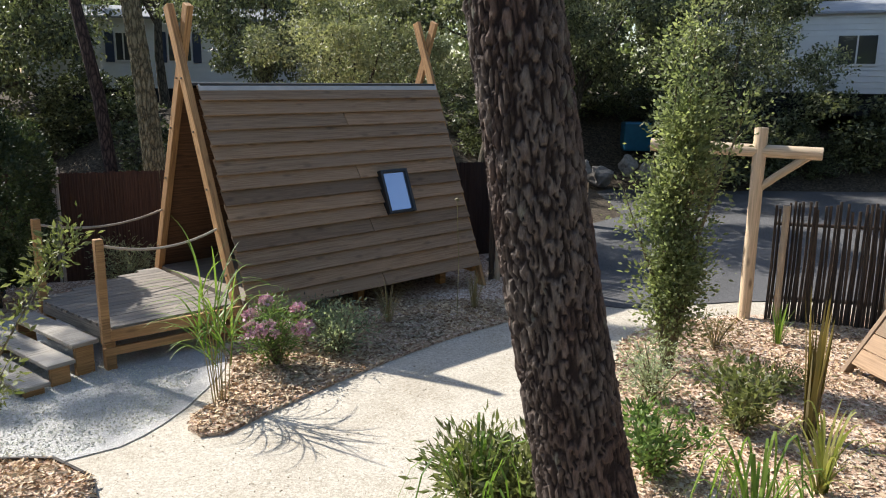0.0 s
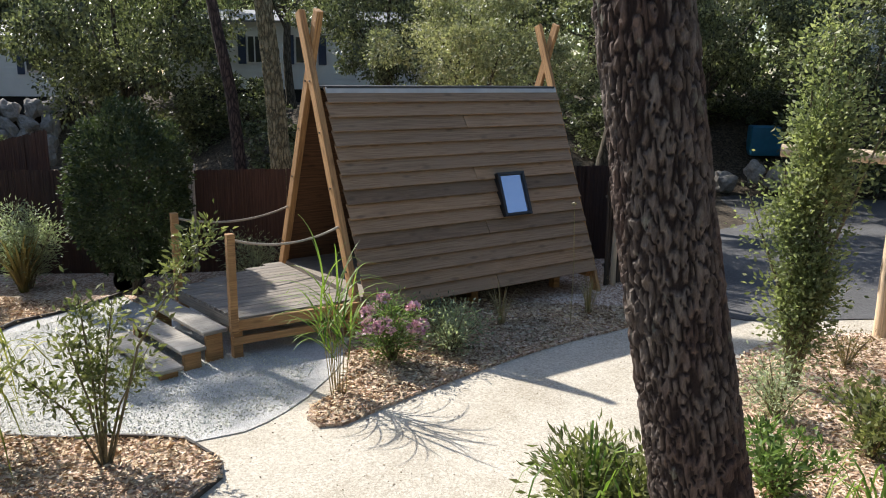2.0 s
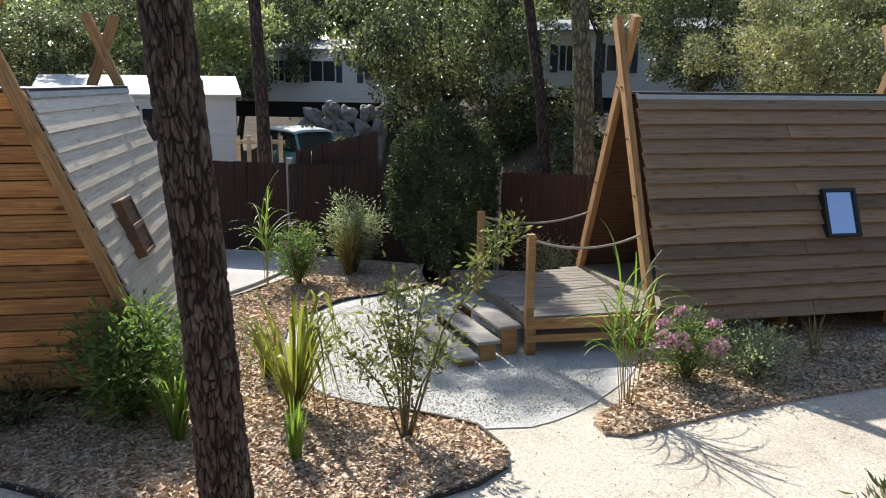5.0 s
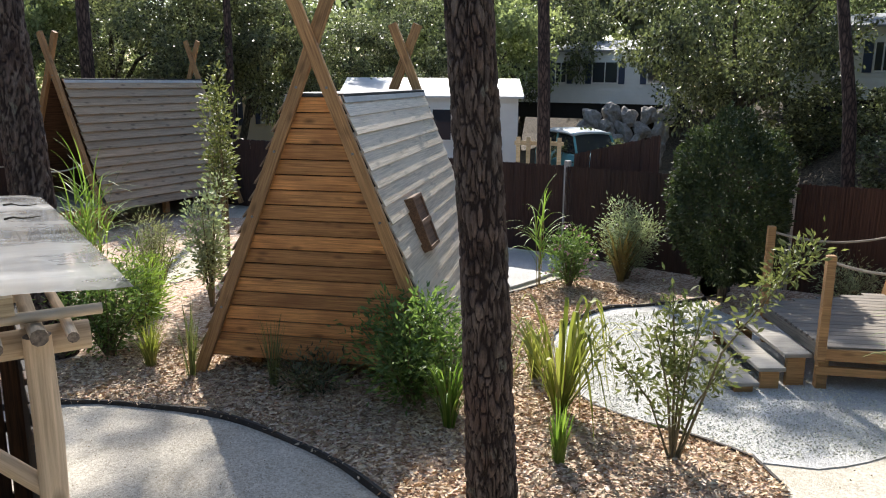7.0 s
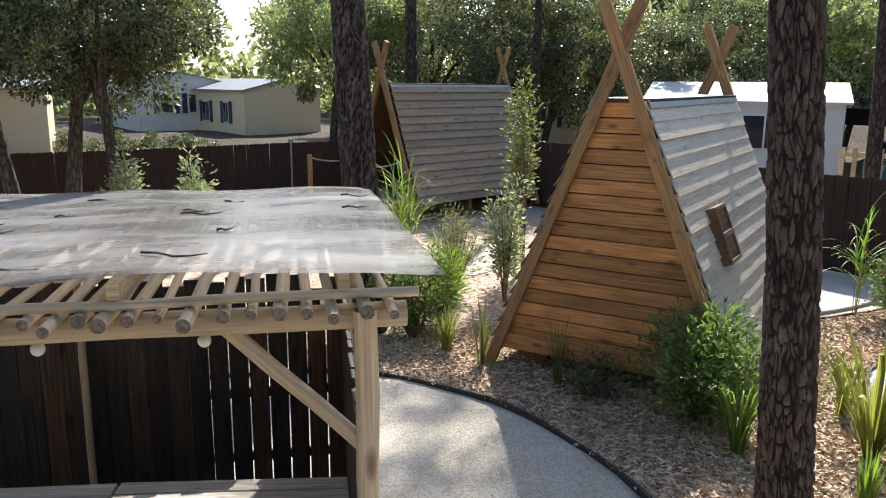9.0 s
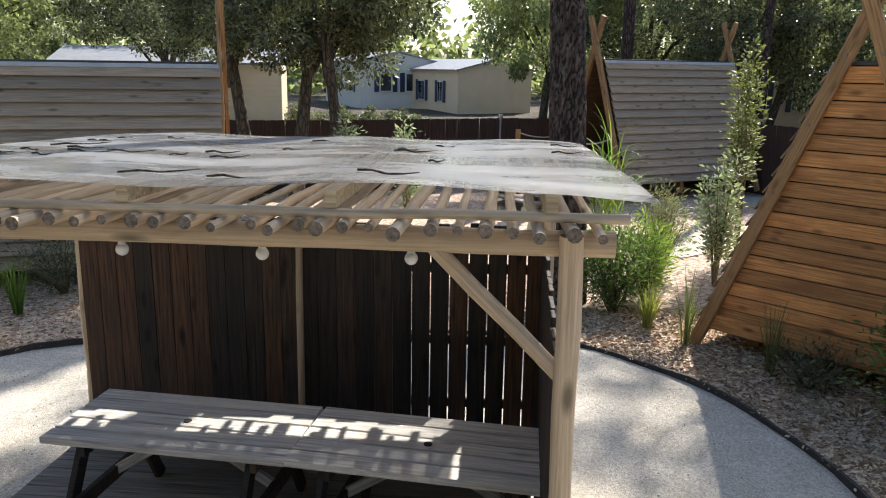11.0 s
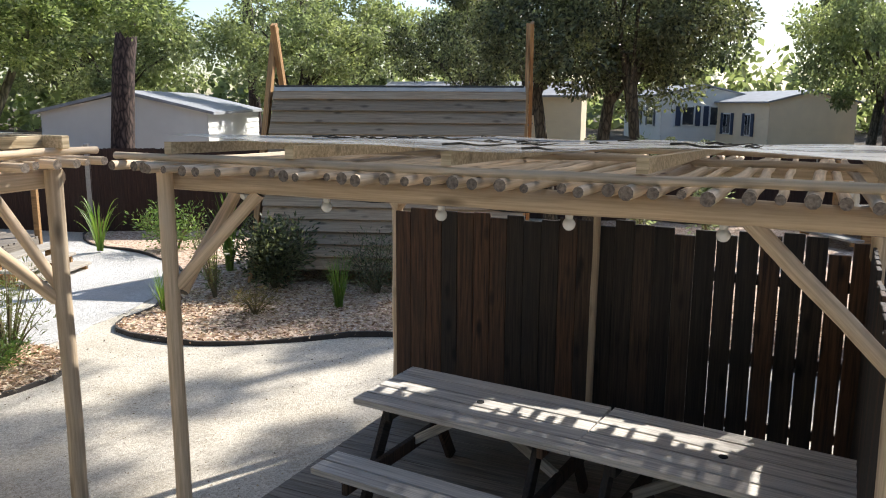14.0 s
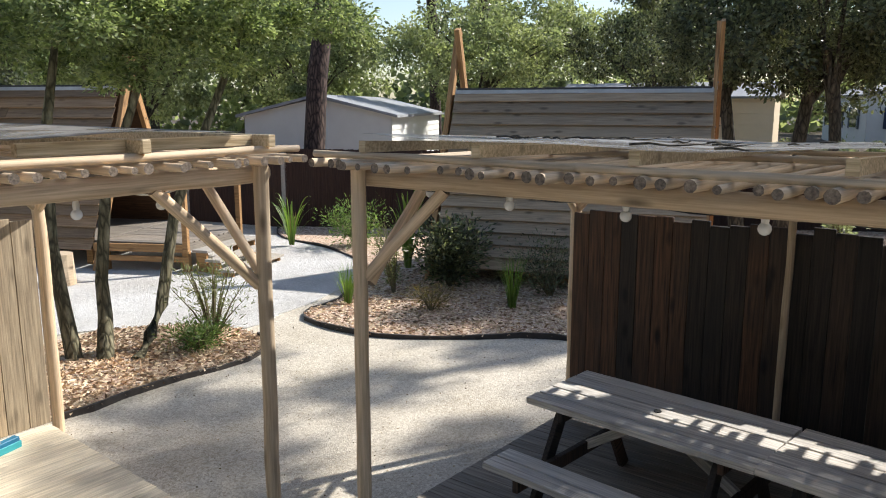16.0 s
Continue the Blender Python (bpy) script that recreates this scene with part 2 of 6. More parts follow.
M_SHEET = sheet_material()
L_OAK = leaf("holm oak leaves", (0.020, 0.027, 0.014), (0.27, 0.29, 0.185), 0.38, 0.42)
L_LIGHT = leaf("pale oak leaves", (0.15, 0.175, 0.09), (0.42, 0.45, 0.29), 0.5, 0.40)
L_GREY = leaf("grey green leaves", (0.25, 0.29, 0.20), (0.52, 0.56, 0.42), 0.38)
L_PALE = leaf("pale arbutus leaves", (0.16, 0.17, 0.095), (0.42, 0.42, 0.28), 0.35)
L_YOUNG = leaf("young oak leaves", (0.13, 0.155, 0.075), (0.38, 0.41, 0.24), 0.48)
L_ARBUTUS = leaf("olive leaves", (0.10, 0.12, 0.045), (0.28, 0.29, 0.14), 0.4)
L_PINE = leaf("pine needles", (0.03, 0.055, 0.02), (0.07, 0.105, 0.04), 0.25)
L_BUSH = leaf("clipped bush leaves", (0.024, 0.04, 0.016), (0.08, 0.105, 0.046), 0.25, 0.65)
L_FRESH = leaf("fresh green leaves", (0.08, 0.145, 0.045), (0.25, 0.34, 0.125), 0.45)
L_GRASS = leaf("bright grass blades", (0.10, 0.19, 0.03), (0.28, 0.38, 0.09), 0.45)
L_FLAX = leaf("striped flax blades", (0.16, 0.19, 0.04), (0.42, 0.40, 0.13), 0.45)
L_BRONZE = leaf("bronze flax blades", (0.13, 0.095, 0.035), (0.33, 0.25, 0.10), 0.35)
L_DRY = leaf("dry straw blades", (0.30, 0.23, 0.12), (0.52, 0.42, 0.25), 0.3)
L_BRIGHT = leaf("bright lime leaves", (0.17, 0.27, 0.05), (0.42, 0.54, 0.15), 0.5)
L_PINK = leaf("pink flowers", (0.52, 0.22, 0.42), (0.86, 0.60, 0.80), 0.12)
L_NEAR = leaf("glossy sunlit leaves", (0.09, 0.13, 0.06), (0.36, 0.41, 0.23), 0.5, 0.3)
L_LITTER = leaf("loose bark chips", (0.25, 0.14, 0.088), (0.86, 0.70, 0.55), 0.0, 0.9)


# ---- mesh helpers ----
def thing(name, m, label, category, group="", kind=""):
    ob = new(name)
    ob.empty_display_size = 0.2
    ob.matrix_basis = m
    return tagged(ob, label, category, group, kind)


def obj(name, bm, mat, parent=None, label="", m=None, smooth=False):
    me = bpy.data.meshes.new(name)
    bm.to_mesh(me)
    bm.free()
    return hang(name, me, mat, parent, label, m, smooth)


def hang(name, me, mat, parent=None, label="", m=None, smooth=False):
    if mat and not me.materials:
        me.materials.append(mat)
    if smooth:
        me.polygons.foreach_set("use_smooth", [True] * len(me.polygons))
    ob = new(name, me)
    if parent:
        ob.parent = parent
    if m is not None:
        ob.matrix_basis = m
    if label:
        ob["label"] = label
    return ob


part = obj


def box(bm, x0, x1, y0, y1, z0, z1, m=None, bevel=0.0):
    v = [bm.verts.new(p) for p in ((x0, y0, z0), (x1, y0, z0), (x1, y1, z0), (x0, y1, z0), (x0, y0, z1), (x1, y0, z1), (x1, y1, z1), (x0, y1, z1))]
    fs = [bm.faces.new([v[i] for i in f]) for f in ((3, 2, 1, 0), (4, 5, 6, 7), (0, 1, 5, 4), (1, 2, 6, 5), (2, 3, 7, 6), (3, 0, 4, 7))]
    if bevel:
        es = list({e for f in fs for e in f.edges})
        r = bmesh.ops.bevel(bm, geom=es, offset=bevel, segments=1, affect="EDGES")
        v = list({w for f in r["faces"] for w in f.verts} | {w for w in v if w.is_valid})
    if m is not None:
        bmesh.ops.transform(bm, matrix=m, verts=v)
    return bm


def boxm(x0, x1, y0, y1, z0, z1, bevel=0.004):
    bm = bmesh.new()
    return box(bm, x0, x1, y0, y1, z0, z1, None, bevel)


def mesh_of(name, bm, mat):
    me = bpy.data.meshes.new(name)
    bm.to_mesh(me)
    bm.free()
    me.materials.append(mat)
    return me


def tube(pts, radii, sides=10, wob=0.0, seed=0, cap=True, ends=False):
    """A tapered round limb along pts, with an uneven skin."""
    rng = random.Random(seed)
    bm = bmesh.new()
    rings = []
    pts = [Vector(p) for p in pts]
    for i, p in enumerate(pts):
        d = (pts[min(i + 1, len(pts) - 1)] - pts[max(i - 1, 0)]).normalized()
        a = d.orthogonal().normalized() if abs(d.z) < 0.9 else Vector((1, 0, 0)).cross(d).normalized()
        b = d.cross(a)
        rings.append([bm.verts.new(p + (a * math.cos(k) + b * math.sin(k)) * radii[i] * (1 + rng.uniform(-wob, wob))) for k in (2 * math.pi * j / sides for j in range(sides))])
    for r0, r1 in zip(rings, rings[1:]):
        for j in range(sides):
            bm.faces.new((r0[j], r0[(j + 1) % sides], r1[(j + 1) % sides], r1[j]))
    if cap:
        for ring in (rings[0][::-1], rings[-1]):
            bm.faces.new([bm.verts.new(v.co) for v in ring]).material_index = 1 if ends else 0
    return bm


def along(a, b):
    """A pose at a whose x axis points to b."""
    a, b = Vector(a), Vector(b)
    return Matrix.Translation(a) @ (b - a).to_track_quat("X", "Z").to_matrix().to_4x4()


def log_mesh(name, length, r, mat, seed=0, sides=10):
    rng = random.Random(seed)
    n = max(3, int(length / 0.35) + 1)
    pts = [(length * i / n, rng.uniform(-0.005, 0.005) * (0 < i < n), rng.uniform(-0.006, 0.006) * (0 < i < n)) for i in range(n + 1)]
    rad = [r * (1 + rng.uniform(-0.035, 0.035)) for _ in pts]
    me = mesh_of(name, tube(pts, rad, sides, 0.02, seed, True, True), mat)
    me.materials.append(M_LOGEND)
    return me


def log(name, a, b, r, parent, mat=M_LOG, seed=0, label=""):
    return hang(name, log_mesh(name, (Vector(b) - Vector(a)).length, r, mat, seed, 12), None, parent, label, along(a, b), True)


def leaves_mesh(name, centres, ups, size, aspect, mat, seed=0, fold=0.0):
    """Many small leaves, each a bent diamond, in one mesh."""
    rng = np.random.RandomState(seed)
    c, u = np.asarray(centres, float), np.asarray(ups, float)
    k = len(c)
    u = u / np.linalg.norm(u, axis=1)[:, None]
    w = np.cross(u, rng.normal(size=(k, 3)))
    w /= np.linalg.norm(w, axis=1)[:, None]
    nrm = np.cross(u, w)
    s = size * rng.uniform(0.6, 1.35, k)[:, None]
    mid = c + u * s * 0.45 + nrm * s * fold
    v = np.stack([c, mid + w * s * aspect * 0.5, c + u * s, mid - w * s * aspect * 0.5], 1).reshape(-1, 3)
    me = bpy.data.meshes.new(name)
    me.vertices.add(4 * k)
    me.vertices.foreach_set("co", v.ravel())
    me.loops.add(4 * k)
    me.loops.foreach_set("vertex_index", np.arange(4 * k, dtype=np.int32))
    me.polygons.add(k)
    me.polygons.foreach_set("loop_start", np.arange(0, 4 * k, 4, dtype=np.int32))
    me.update(calc_edges=True)
    me.materials.append(mat)
    return me


def blades_mesh(name, count, height, spread, width, droop, mat, seed=0, base=0.06, segs=8):
    """A clump of arching blades."""
    rng = random.Random(seed)
    vs, fs = [], []
    for _ in range(count):
        a = rng.uniform(0, 2 * math.pi)
        h = height * rng.uniform(0.55, 1.05)
        out = spread * rng.uniform(0.3 if droop < 1.2 else 0.5, 1.0)
        bx, by = base * rng.uniform(0, 1) * math.cos(a), base * rng.uniform(0, 1) * math.sin(a)
        dr = droop * rng.uniform(0.4 if droop < 1.2 else 0.85, 1.2)
        side = Vector((-math.sin(a), math.cos(a), 0))
        peak = max(v / 10 - dr * (v / 10) ** 3 for v in range(11))
        i0 = len(vs)
        for s in range(segs + 1):
            q = s / segs
            r = out * q ** (1.4 if droop < 0.8 else 1.0)
            z = h * (q - dr * q ** 3) / peak
            w = width * (1 - q ** (2.2 if droop < 0.8 else 4.0)) * 0.5 + 0.001
            p = Vector((bx + r * math.cos(a), by + r * math.sin(a), max(z, 0.01)))
            vs += [p - side * w, p + side * w]
        fs += [(i0 + 2 * s, i0 + 2 * s + 1, i0 + 2 * s + 3, i0 + 2 * s + 2) for s in range(segs)]
    me = bpy.data.meshes.new(name)
    me.from_pydata(vs, [], fs)
    me.materials.append(mat)
    return me


# ---- ground ----
def smooth(a, b, x):
    q = min(1, max(0, (x - a) / (b - a)))
    return q * q * (3 - 2 * q)


def height(x, y):
    """The garden is flat; a wooded bank rises behind it and the ground beyond lies higher."""
    foot = 16.5 + 9.0 * smooth(-9.5, -14, x)
    bank = 2.3 * smooth(foot, foot + 6.5, y + 0.10 * x) * smooth(4.5, -1, x) + 2.4 * smooth(23, 28, y) * smooth(-1, 4.5, x)
    west = 0.9 * smooth(21, 34, -x) * smooth(22, 12, y)
    return max(bank, west)


def ground():
    xs = [-140, -100, -75] + [-60 + 1.5 * i for i in range(67)] + [45, 60, 90, 140]
    ys = [-140, -90, -60] + [-40 + 1.5 * i for i in range(67)] + [65, 80, 110, 140]
    bm = bmesh.new()
    g = [[bm.verts.new((x, y, height(x, y) + (noise.noise(Vector((x, y, 0)) * 0.3) * 0.12 if height(x, y) > 0.05 else 0))) for x in xs] for y in ys]
    for j in range(len(ys) - 1):
        for i in range(len(xs) - 1):
            f = bm.faces.new((g[j][i], g[j][i + 1], g[j + 1][i + 1], g[j + 1][i]))
            x, y = xs[i], ys[j]
            f.material_index = 0 if -24 < x < 14 and -30 < y < 14 else 1
    ob = obj("ground", bm, M_SAND)
    ob.data.materials.append(M_FOREST)
    tagged(ob, "pale sandy ground that turns to dark forest floor", "ground", kind="structure")


def loop_points(pts, step=0.25):
    """A closed smooth line through the given corners."""
    n, out = len(pts), []
    for i in range(n):
        p0, p1, p2, p3 = (Vector((*pts[(i + k) % n], 0)) for k in (-1, 0, 1, 2))
        cnt = max(1, int((p2 - p1).length / step))
        for s in range(cnt):
            q = s / cnt
            out.append(0.5 * ((2 * p1) + (p2 - p0) * q + (2 * p0 - 5 * p1 + 4 * p2 - p3) * q * q + (3 * p1 - p0 - 3 * p2 + p3) * q ** 3))
    return out


def patch(name, pts, z, mat, label, category, step=0.25):
    bm = bmesh.new()
    loop = loop_points(pts, step)
    top = [bm.verts.new((p.x, p.y, z)) for p in loop]
    low = [bm.verts.new((p.x, p.y, z - 0.05)) for p in loop]
    f = bm.faces.new(top)
    n = len(loop)
    for i in range(n):
        bm.faces.new((low[i], low[(i + 1) % n], top[(i + 1) % n], top[i]))
    bm.normal_update()
    if f.normal.z < 0:
        bmesh.ops.reverse_faces(bm, faces=list(bm.faces))
    bmesh.ops.triangulate(bm, faces=[f])
    return tagged(obj(name, bm, mat), label, category, kind="structure"), loop


def edging(loop, i0, i1):
    """A low black strip along part of a bed's line."""
    bm = bmesh.new()
    pts = [loop[i % len(loop)] for i in range(i0, i1)]
    prev = None
    for k, p in enumerate(pts):
        d = (pts[min(k + 1, len(pts) - 1)] - pts[max(k - 1, 0)]).normalized()
        s = Vector((-d.y, d.x, 0)) * 0.015
        wv = 0.012 * math.sin(k * 0.8) + 0.006 * math.sin(k * 2.3)
        ring = [bm.verts.new(q) for q in (p - s, p + s, p + s + Vector((0, 0, 0.056 + wv)), p - s + Vector((0, 0, 0.056 + wv)))]
        if prev:
            for j in range(4):
                bm.faces.new((prev[j], prev[(j + 1) % 4], ring[(j + 1) % 4], ring[j]))
        prev = ring
    bmesh.ops.recalc_face_normals(bm, faces=list(bm.faces))
    tagged(obj("bed_edging", bm, M_EDGE), "low black garden edging strip along the mulch bed", "edging", kind="structure")


ground()
patch("gravel_yard", [(-2.5, 7.2), (-2.6, 6.8), (-2.82, 6.32), (-3.2, 6.04), (-3.7, 5.9), (-4.9, 5.7), (-6.6, 6.6), (-7.2, 8.0), (-6.6, 10.2), (-4.5, 10.4), (-2.6, 8.8)], 0.012, M_GRAVEL, "pale grey gravel round the wooden steps", "gravel")
patch("gravel_path", [(-8.7, 7.6), (-8.9, 9.6), (-9.9, 11.6), (-12.2, 10.4), (-11.6, 9.0), (-10.2, 8.1), (-9.3, 7.2)], 0.05, M_GRAVEL, "pale gravel path at the foot of the fence", "gravel")
patch("gravel_court", [(-6.0, -8.6), (-6.9, -7.2), (-7.6, -7.3), (-8.7, -7.4), (-11.2, -8.3), (-12.5, -11.5), (-9, -16), (-4.5, -14), (-4.5, -10)], 0.014, M_GRAVEL, "pale gravel in front of the far hut", "gravel")
bed1, line1 = patch("mulch_bed_hut", [(-2.27, 7.24), (-2.39, 6.95), (-2.34, 6.68), (-2.17, 6.53), (-1.97, 6.6), (-1.64, 7.11), (-0.85, 8.21), (0.09, 9.33), (1.05, 10.24), (1.8, 11.2), (1.9, 14.0), (-2, 15.6), (-6.4, 13.4), (-7.2, 11.6), (-5.8, 9.9), (-4.2, 10.3), (-2.5, 8.6)], 0.035, M_CHIP, "brown wood chip bed beside the hut", "mulch bed")
edging(line1, len(line1) - 8, 46)
bed2, line2 = patch("mulch_bed_centre", [(-8.34, 1.7), (-7.66, 2.37), (-6.97, 2.82), (-6.19, 3.05), (-5.43, 3.17), (-4.79, 3.15), (-4.0, 3.25), (-3.3, 3.85), (-2.95, 4.72), (-2.75, 5.09), (-2.68, 5.49), (-2.83, 5.76), (-3.25, 6.02), (-3.75, 5.98), (-4.86, 5.84), (-5.8, 6.3), (-6.44, 6.92), (-6.72, 7.29), (-6.93, 7.94), (-7.0, 8.81), (-6.65, 9.56), (-6.4, 11.0), (-7.8, 12.0),
                            (-9.2, 11.4), (-8.6, 9.6), (-8.5, 7.9), (-9.4, 7.0), (-11.0, 8.6), (-14.0, 9.4), (-19.6, 6.0), (-20.0, 2.4), (-18.8, -1.8), (-16.5, -6), (-15.0, -9), (-13.7, -12.3), (-12.3, -11.5), (-11.7, -9.7), (-10.6, -8.1), (-8.58, -7.06), (-8.01, -7.1), (-7.57, -6.83), (-7.4, -6.23), (-7.38, -5.8), (-7.5, -5.3), (-7.95, -4.5), (-8.42, -3.7), (-8.7, -1.5), (-8.7, 0.4)], 0.035, M_CHIP, "broad brown wood chip bed round the huts", "mulch bed")
edging(line2, -12, 112)
edging(line2, len(line2) - 62, len(line2) - 11)
bed3, line3 = patch("mulch_bed_east", [(0.1, 5.0), (0.75, 5.75), (1.6, 6.9), (2.0, 8.5), (2.5, 9.6), (4.2, 10.4), (7.5, 10.0), (9.5, 7.0), (7, 3.0), (2.5, 2.4), (0.5, 3.6)], 0.035, M_CHIP, "brown wood chip bed with young shrubs", "mulch bed")
bed5, line5 = patch("mulch_bed_trees", [(-3.9, -6.56), (-4.57, -6.5), (-5.25, -6.42), (-5.98, -6.27), (-6.6, -6.6), (-6.7, -7.6), (-5.8, -8.6), (-4.2, -8.6), (-3.4, -7.6)], 0.035, M_CHIP, "brown wood chip bed under slender trees", "mulch bed")
edging(line5, 0, 10)
patch("spur_path", [(-12.2, 4.4), (-13.1, 4.3), (-14.4, 5.4), (-14.2, 6.2), (-13.3, 5.8)], 0.05, M_SAND, "pale sandy spur between the mulch beds", "path")
patch("road", [(2.2, 10.9), (5, 11.2), (9, 10.8), (16, 10), (24, 14), (22, 22), (12, 24), (6, 24), (2.6, 19), (1.7, 14)], 0.016, M_ROAD, "shaded grey asphalt drive behind the gate", "road", 0.5)


# ---- huts ----
HW, HL, RZ, BZ, TV = 1.36, 4.0, 3.08, 0.36, 0.28
SLOPE = Vector((0, HW - TV, BZ - RZ))
SIDE_N = 15
side_step = SLOPE.length / SIDE_N
side_board = mesh_of("cladding_board", boxm(-0.01, HL + 0.01, -0.012, side_step + 0.026, -0.011, 0.009, 0.003), M_SIDE)
side_short = mesh_of("cladding_board", boxm(-0.01, HL * 0.47, -0.012, side_step + 0.026, -0.011, 0.009, 0.003), M_SIDE)
silver_lit_board = mesh_of("cladding_board", boxm(-0.01, HL + 0.01, -0.012, side_step + 0.026, -0.011, 0.009, 0.003), M_SILVERLIT)
side_long = mesh_of("cladding_board", boxm(HL * 0.472, HL + 0.01, -0.012, side_step + 0.026, -0.011, 0.009, 0.003), M_SIDE)
aged_board = mesh_of("cladding_board", boxm(-0.01, HL + 0.01, -0.012, side_step + 0.026, -0.011, 0.009, 0.003), M_AGED)
M_HATCH = wood("dark brown hatch boards", (0.09, 0.045, 0.025), (0.20, 0.11, 0.06), vary=0.4)


def half(z):
    return TV + (RZ - z) * (HW - TV) / (RZ - BZ)


def hut(m, label, seed, deck=True, window="sky", group="pointed huts", aged=False):
    rng = random.Random(seed)
    h = thing("hut", m, label, "hut", group)
    # pitched side walls of lapped boards
    for s in (-1, 1):
        ydir = Vector((0, s * SLOPE.y, SLOPE.z)).normalized()
        xdir = Vector((1, 0, 0))
        zdir = xdir.cross(ydir)
        flip = s < 0
        if zdir.y * s < 0:
            zdir = -zdir
            xd = -xdir
        else:
            xd = xdir
        start = Vector((0, s * TV, RZ))
        rot = Matrix((xd, ydir, zdir)).transposed().to_4x4()
        bm = bmesh.new()
        box(bm, 0.03, HL - 0.03, 0.0, SLOPE.length - 0.02, -0.045, -0.02)
        base = Matrix.Translation(start + (Vector((HL, 0, 0)) if xd.x < 0 else Vector())) @ rot
        part("roof_felt", bm, M_FELT, h, "black roofing felt under the boards", base)
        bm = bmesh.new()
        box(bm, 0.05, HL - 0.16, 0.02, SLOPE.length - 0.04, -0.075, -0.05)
        part("lining", bm, M_LINING, h, "reddish board lining inside, shade in its colour", base)
        tilt = Matrix.Rotation(0.11 if window == "hatch" and s > 0 else 0.235, 4, "X")
        for k in range(SIDE_N):
            jig = Matrix.Translation((rng.uniform(-0.008, 0.008), k * side_step, -0.011 + rng.uniform(-0.003, 0.003)))
            mb = base @ jig @ tilt
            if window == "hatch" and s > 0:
                hang("cladding_board", silver_lit_board, None, h, "silvered lapped board with sunlight in its colour", mb)
            elif aged:
                hang("cladding_board", aged_board, None, h, m=mb)
            elif k % 4 == 2:
                hang("cladding_board", side_short, None, h, m=mb)
                hang("cladding_board", side_long, None, h, m=mb)
            else:
                hang("cladding_board", side_board, None, h, m=mb)
        if window and s == (-1 if window == "sky" else 1):
            u0 = 2.68 if window == "sky" else 3.0
            d = 1.64 if window == "sky" else 1.56
            wm = base @ Matrix.Translation(((HL - u0) if xd.x < 0 else u0, d, 0.06))
            bm = bmesh.new()
            wd, ht = (0.25, 0.325) if window == "sky" else (0.235, 0.32)
            for x0, x1, y0, y1 in ((-wd, -wd + 0.045, -ht, ht), (wd - 0.045, wd, -ht, ht), (-wd + 0.045, wd - 0.045, -ht, -ht + 0.045), (-wd + 0.045, wd - 0.045, ht - 0.045, ht)):
                box(bm, x0, x1, y0, y1, -0.06, 0.055, None, 0.006)
            w = part("window", bm, M_BLACK if window == "sky" else M_HATCH, h, "black framed roof window" if window == "sky" else "small brown wooden hatch", wm)
            part("pane", boxm(-wd + 0.045, wd - 0.045, -ht + 0.045, ht - 0.045, -0.03, 0.02 if window == "sky" else 0.035), M_SKYGLASS if window == "sky" else M_HATCH, w)
            if window != "sky":
                part("ledge", boxm(-wd, wd, -0.03, 0.03, 0.035, 0.06), M_HATCH, w)
    # ridge strip over a flat top
    part("ridge_strip", boxm(0.02, HL - 0.02, -TV - 0.03, TV + 0.03, RZ - 0.005, RZ + 0.03), M_CAP, h, "dark ridge strip")
    for s in (-1, 1):
        bm = bmesh.new()
        box(bm, 0.0, HL, -0.01, 0.075, 0.016, 0.026)
        yd = Vector((0, s * SLOPE.y, SLOPE.z)).normalized()
        zd = Vector((1, 0, 0)).cross(yd) * (1 if s > 0 else -1)
        xd = yd.cross(zd)
        mt = Matrix.Translation((0 if xd.x > 0 else HL, s * TV, RZ)) @ Matrix((xd, yd, zd)).transposed().to_4x4()
        part("ridge_tape", bm, M_TAPE, h, "pale metal ridge edge", mt)
    # crossed rafters at both ends
    for u in (-0.15, HL - 0.01):
        for s, du in ((-1, 0.0), (1, 0.092 if u < 1 else 0.062)):
            zt = 4.06
            low = Vector((u + du, s * (half(0.0) - 0.075), 0.0))
            top = Vector((u + du, s * (half(zt) - 0.075), zt))
            ln = (top - low).length
            r = part("rafter", boxm(0, ln, 0, 0.09 if u < 1 else 0.06, -0.066, 0.066, 0.006), M_RAFTER, h)
            xd = (top - low).normalized()
            yd = Vector((1, 0, 0))
            zd = xd.cross(yd)
            r.matrix_basis = Matrix.Translation(low) @ Matrix((xd, yd, zd)).transposed().to_4x4()
            for q in (0.2, 0.45, 0.62, 0.78):
                bm = bmesh.new()
                bmesh.ops.create_cone(bm, cap_ends=True, segments=8, radius1=0.014, radius2=0.014, depth=0.02, matrix=Matrix.Translation((ln * q, 0.065 if u > 1 else -0.005, 0)) @ Matrix.Rotation(math.pi / 2, 4, "X"))
                part("bolt", bm, M_STEEL, r)
    # closed gable at the back, recessed front board wall with interior shade in its colour
    zs = [BZ - 0.02 + i * (RZ + 0.015 - BZ) / 17 for i in range(18)]
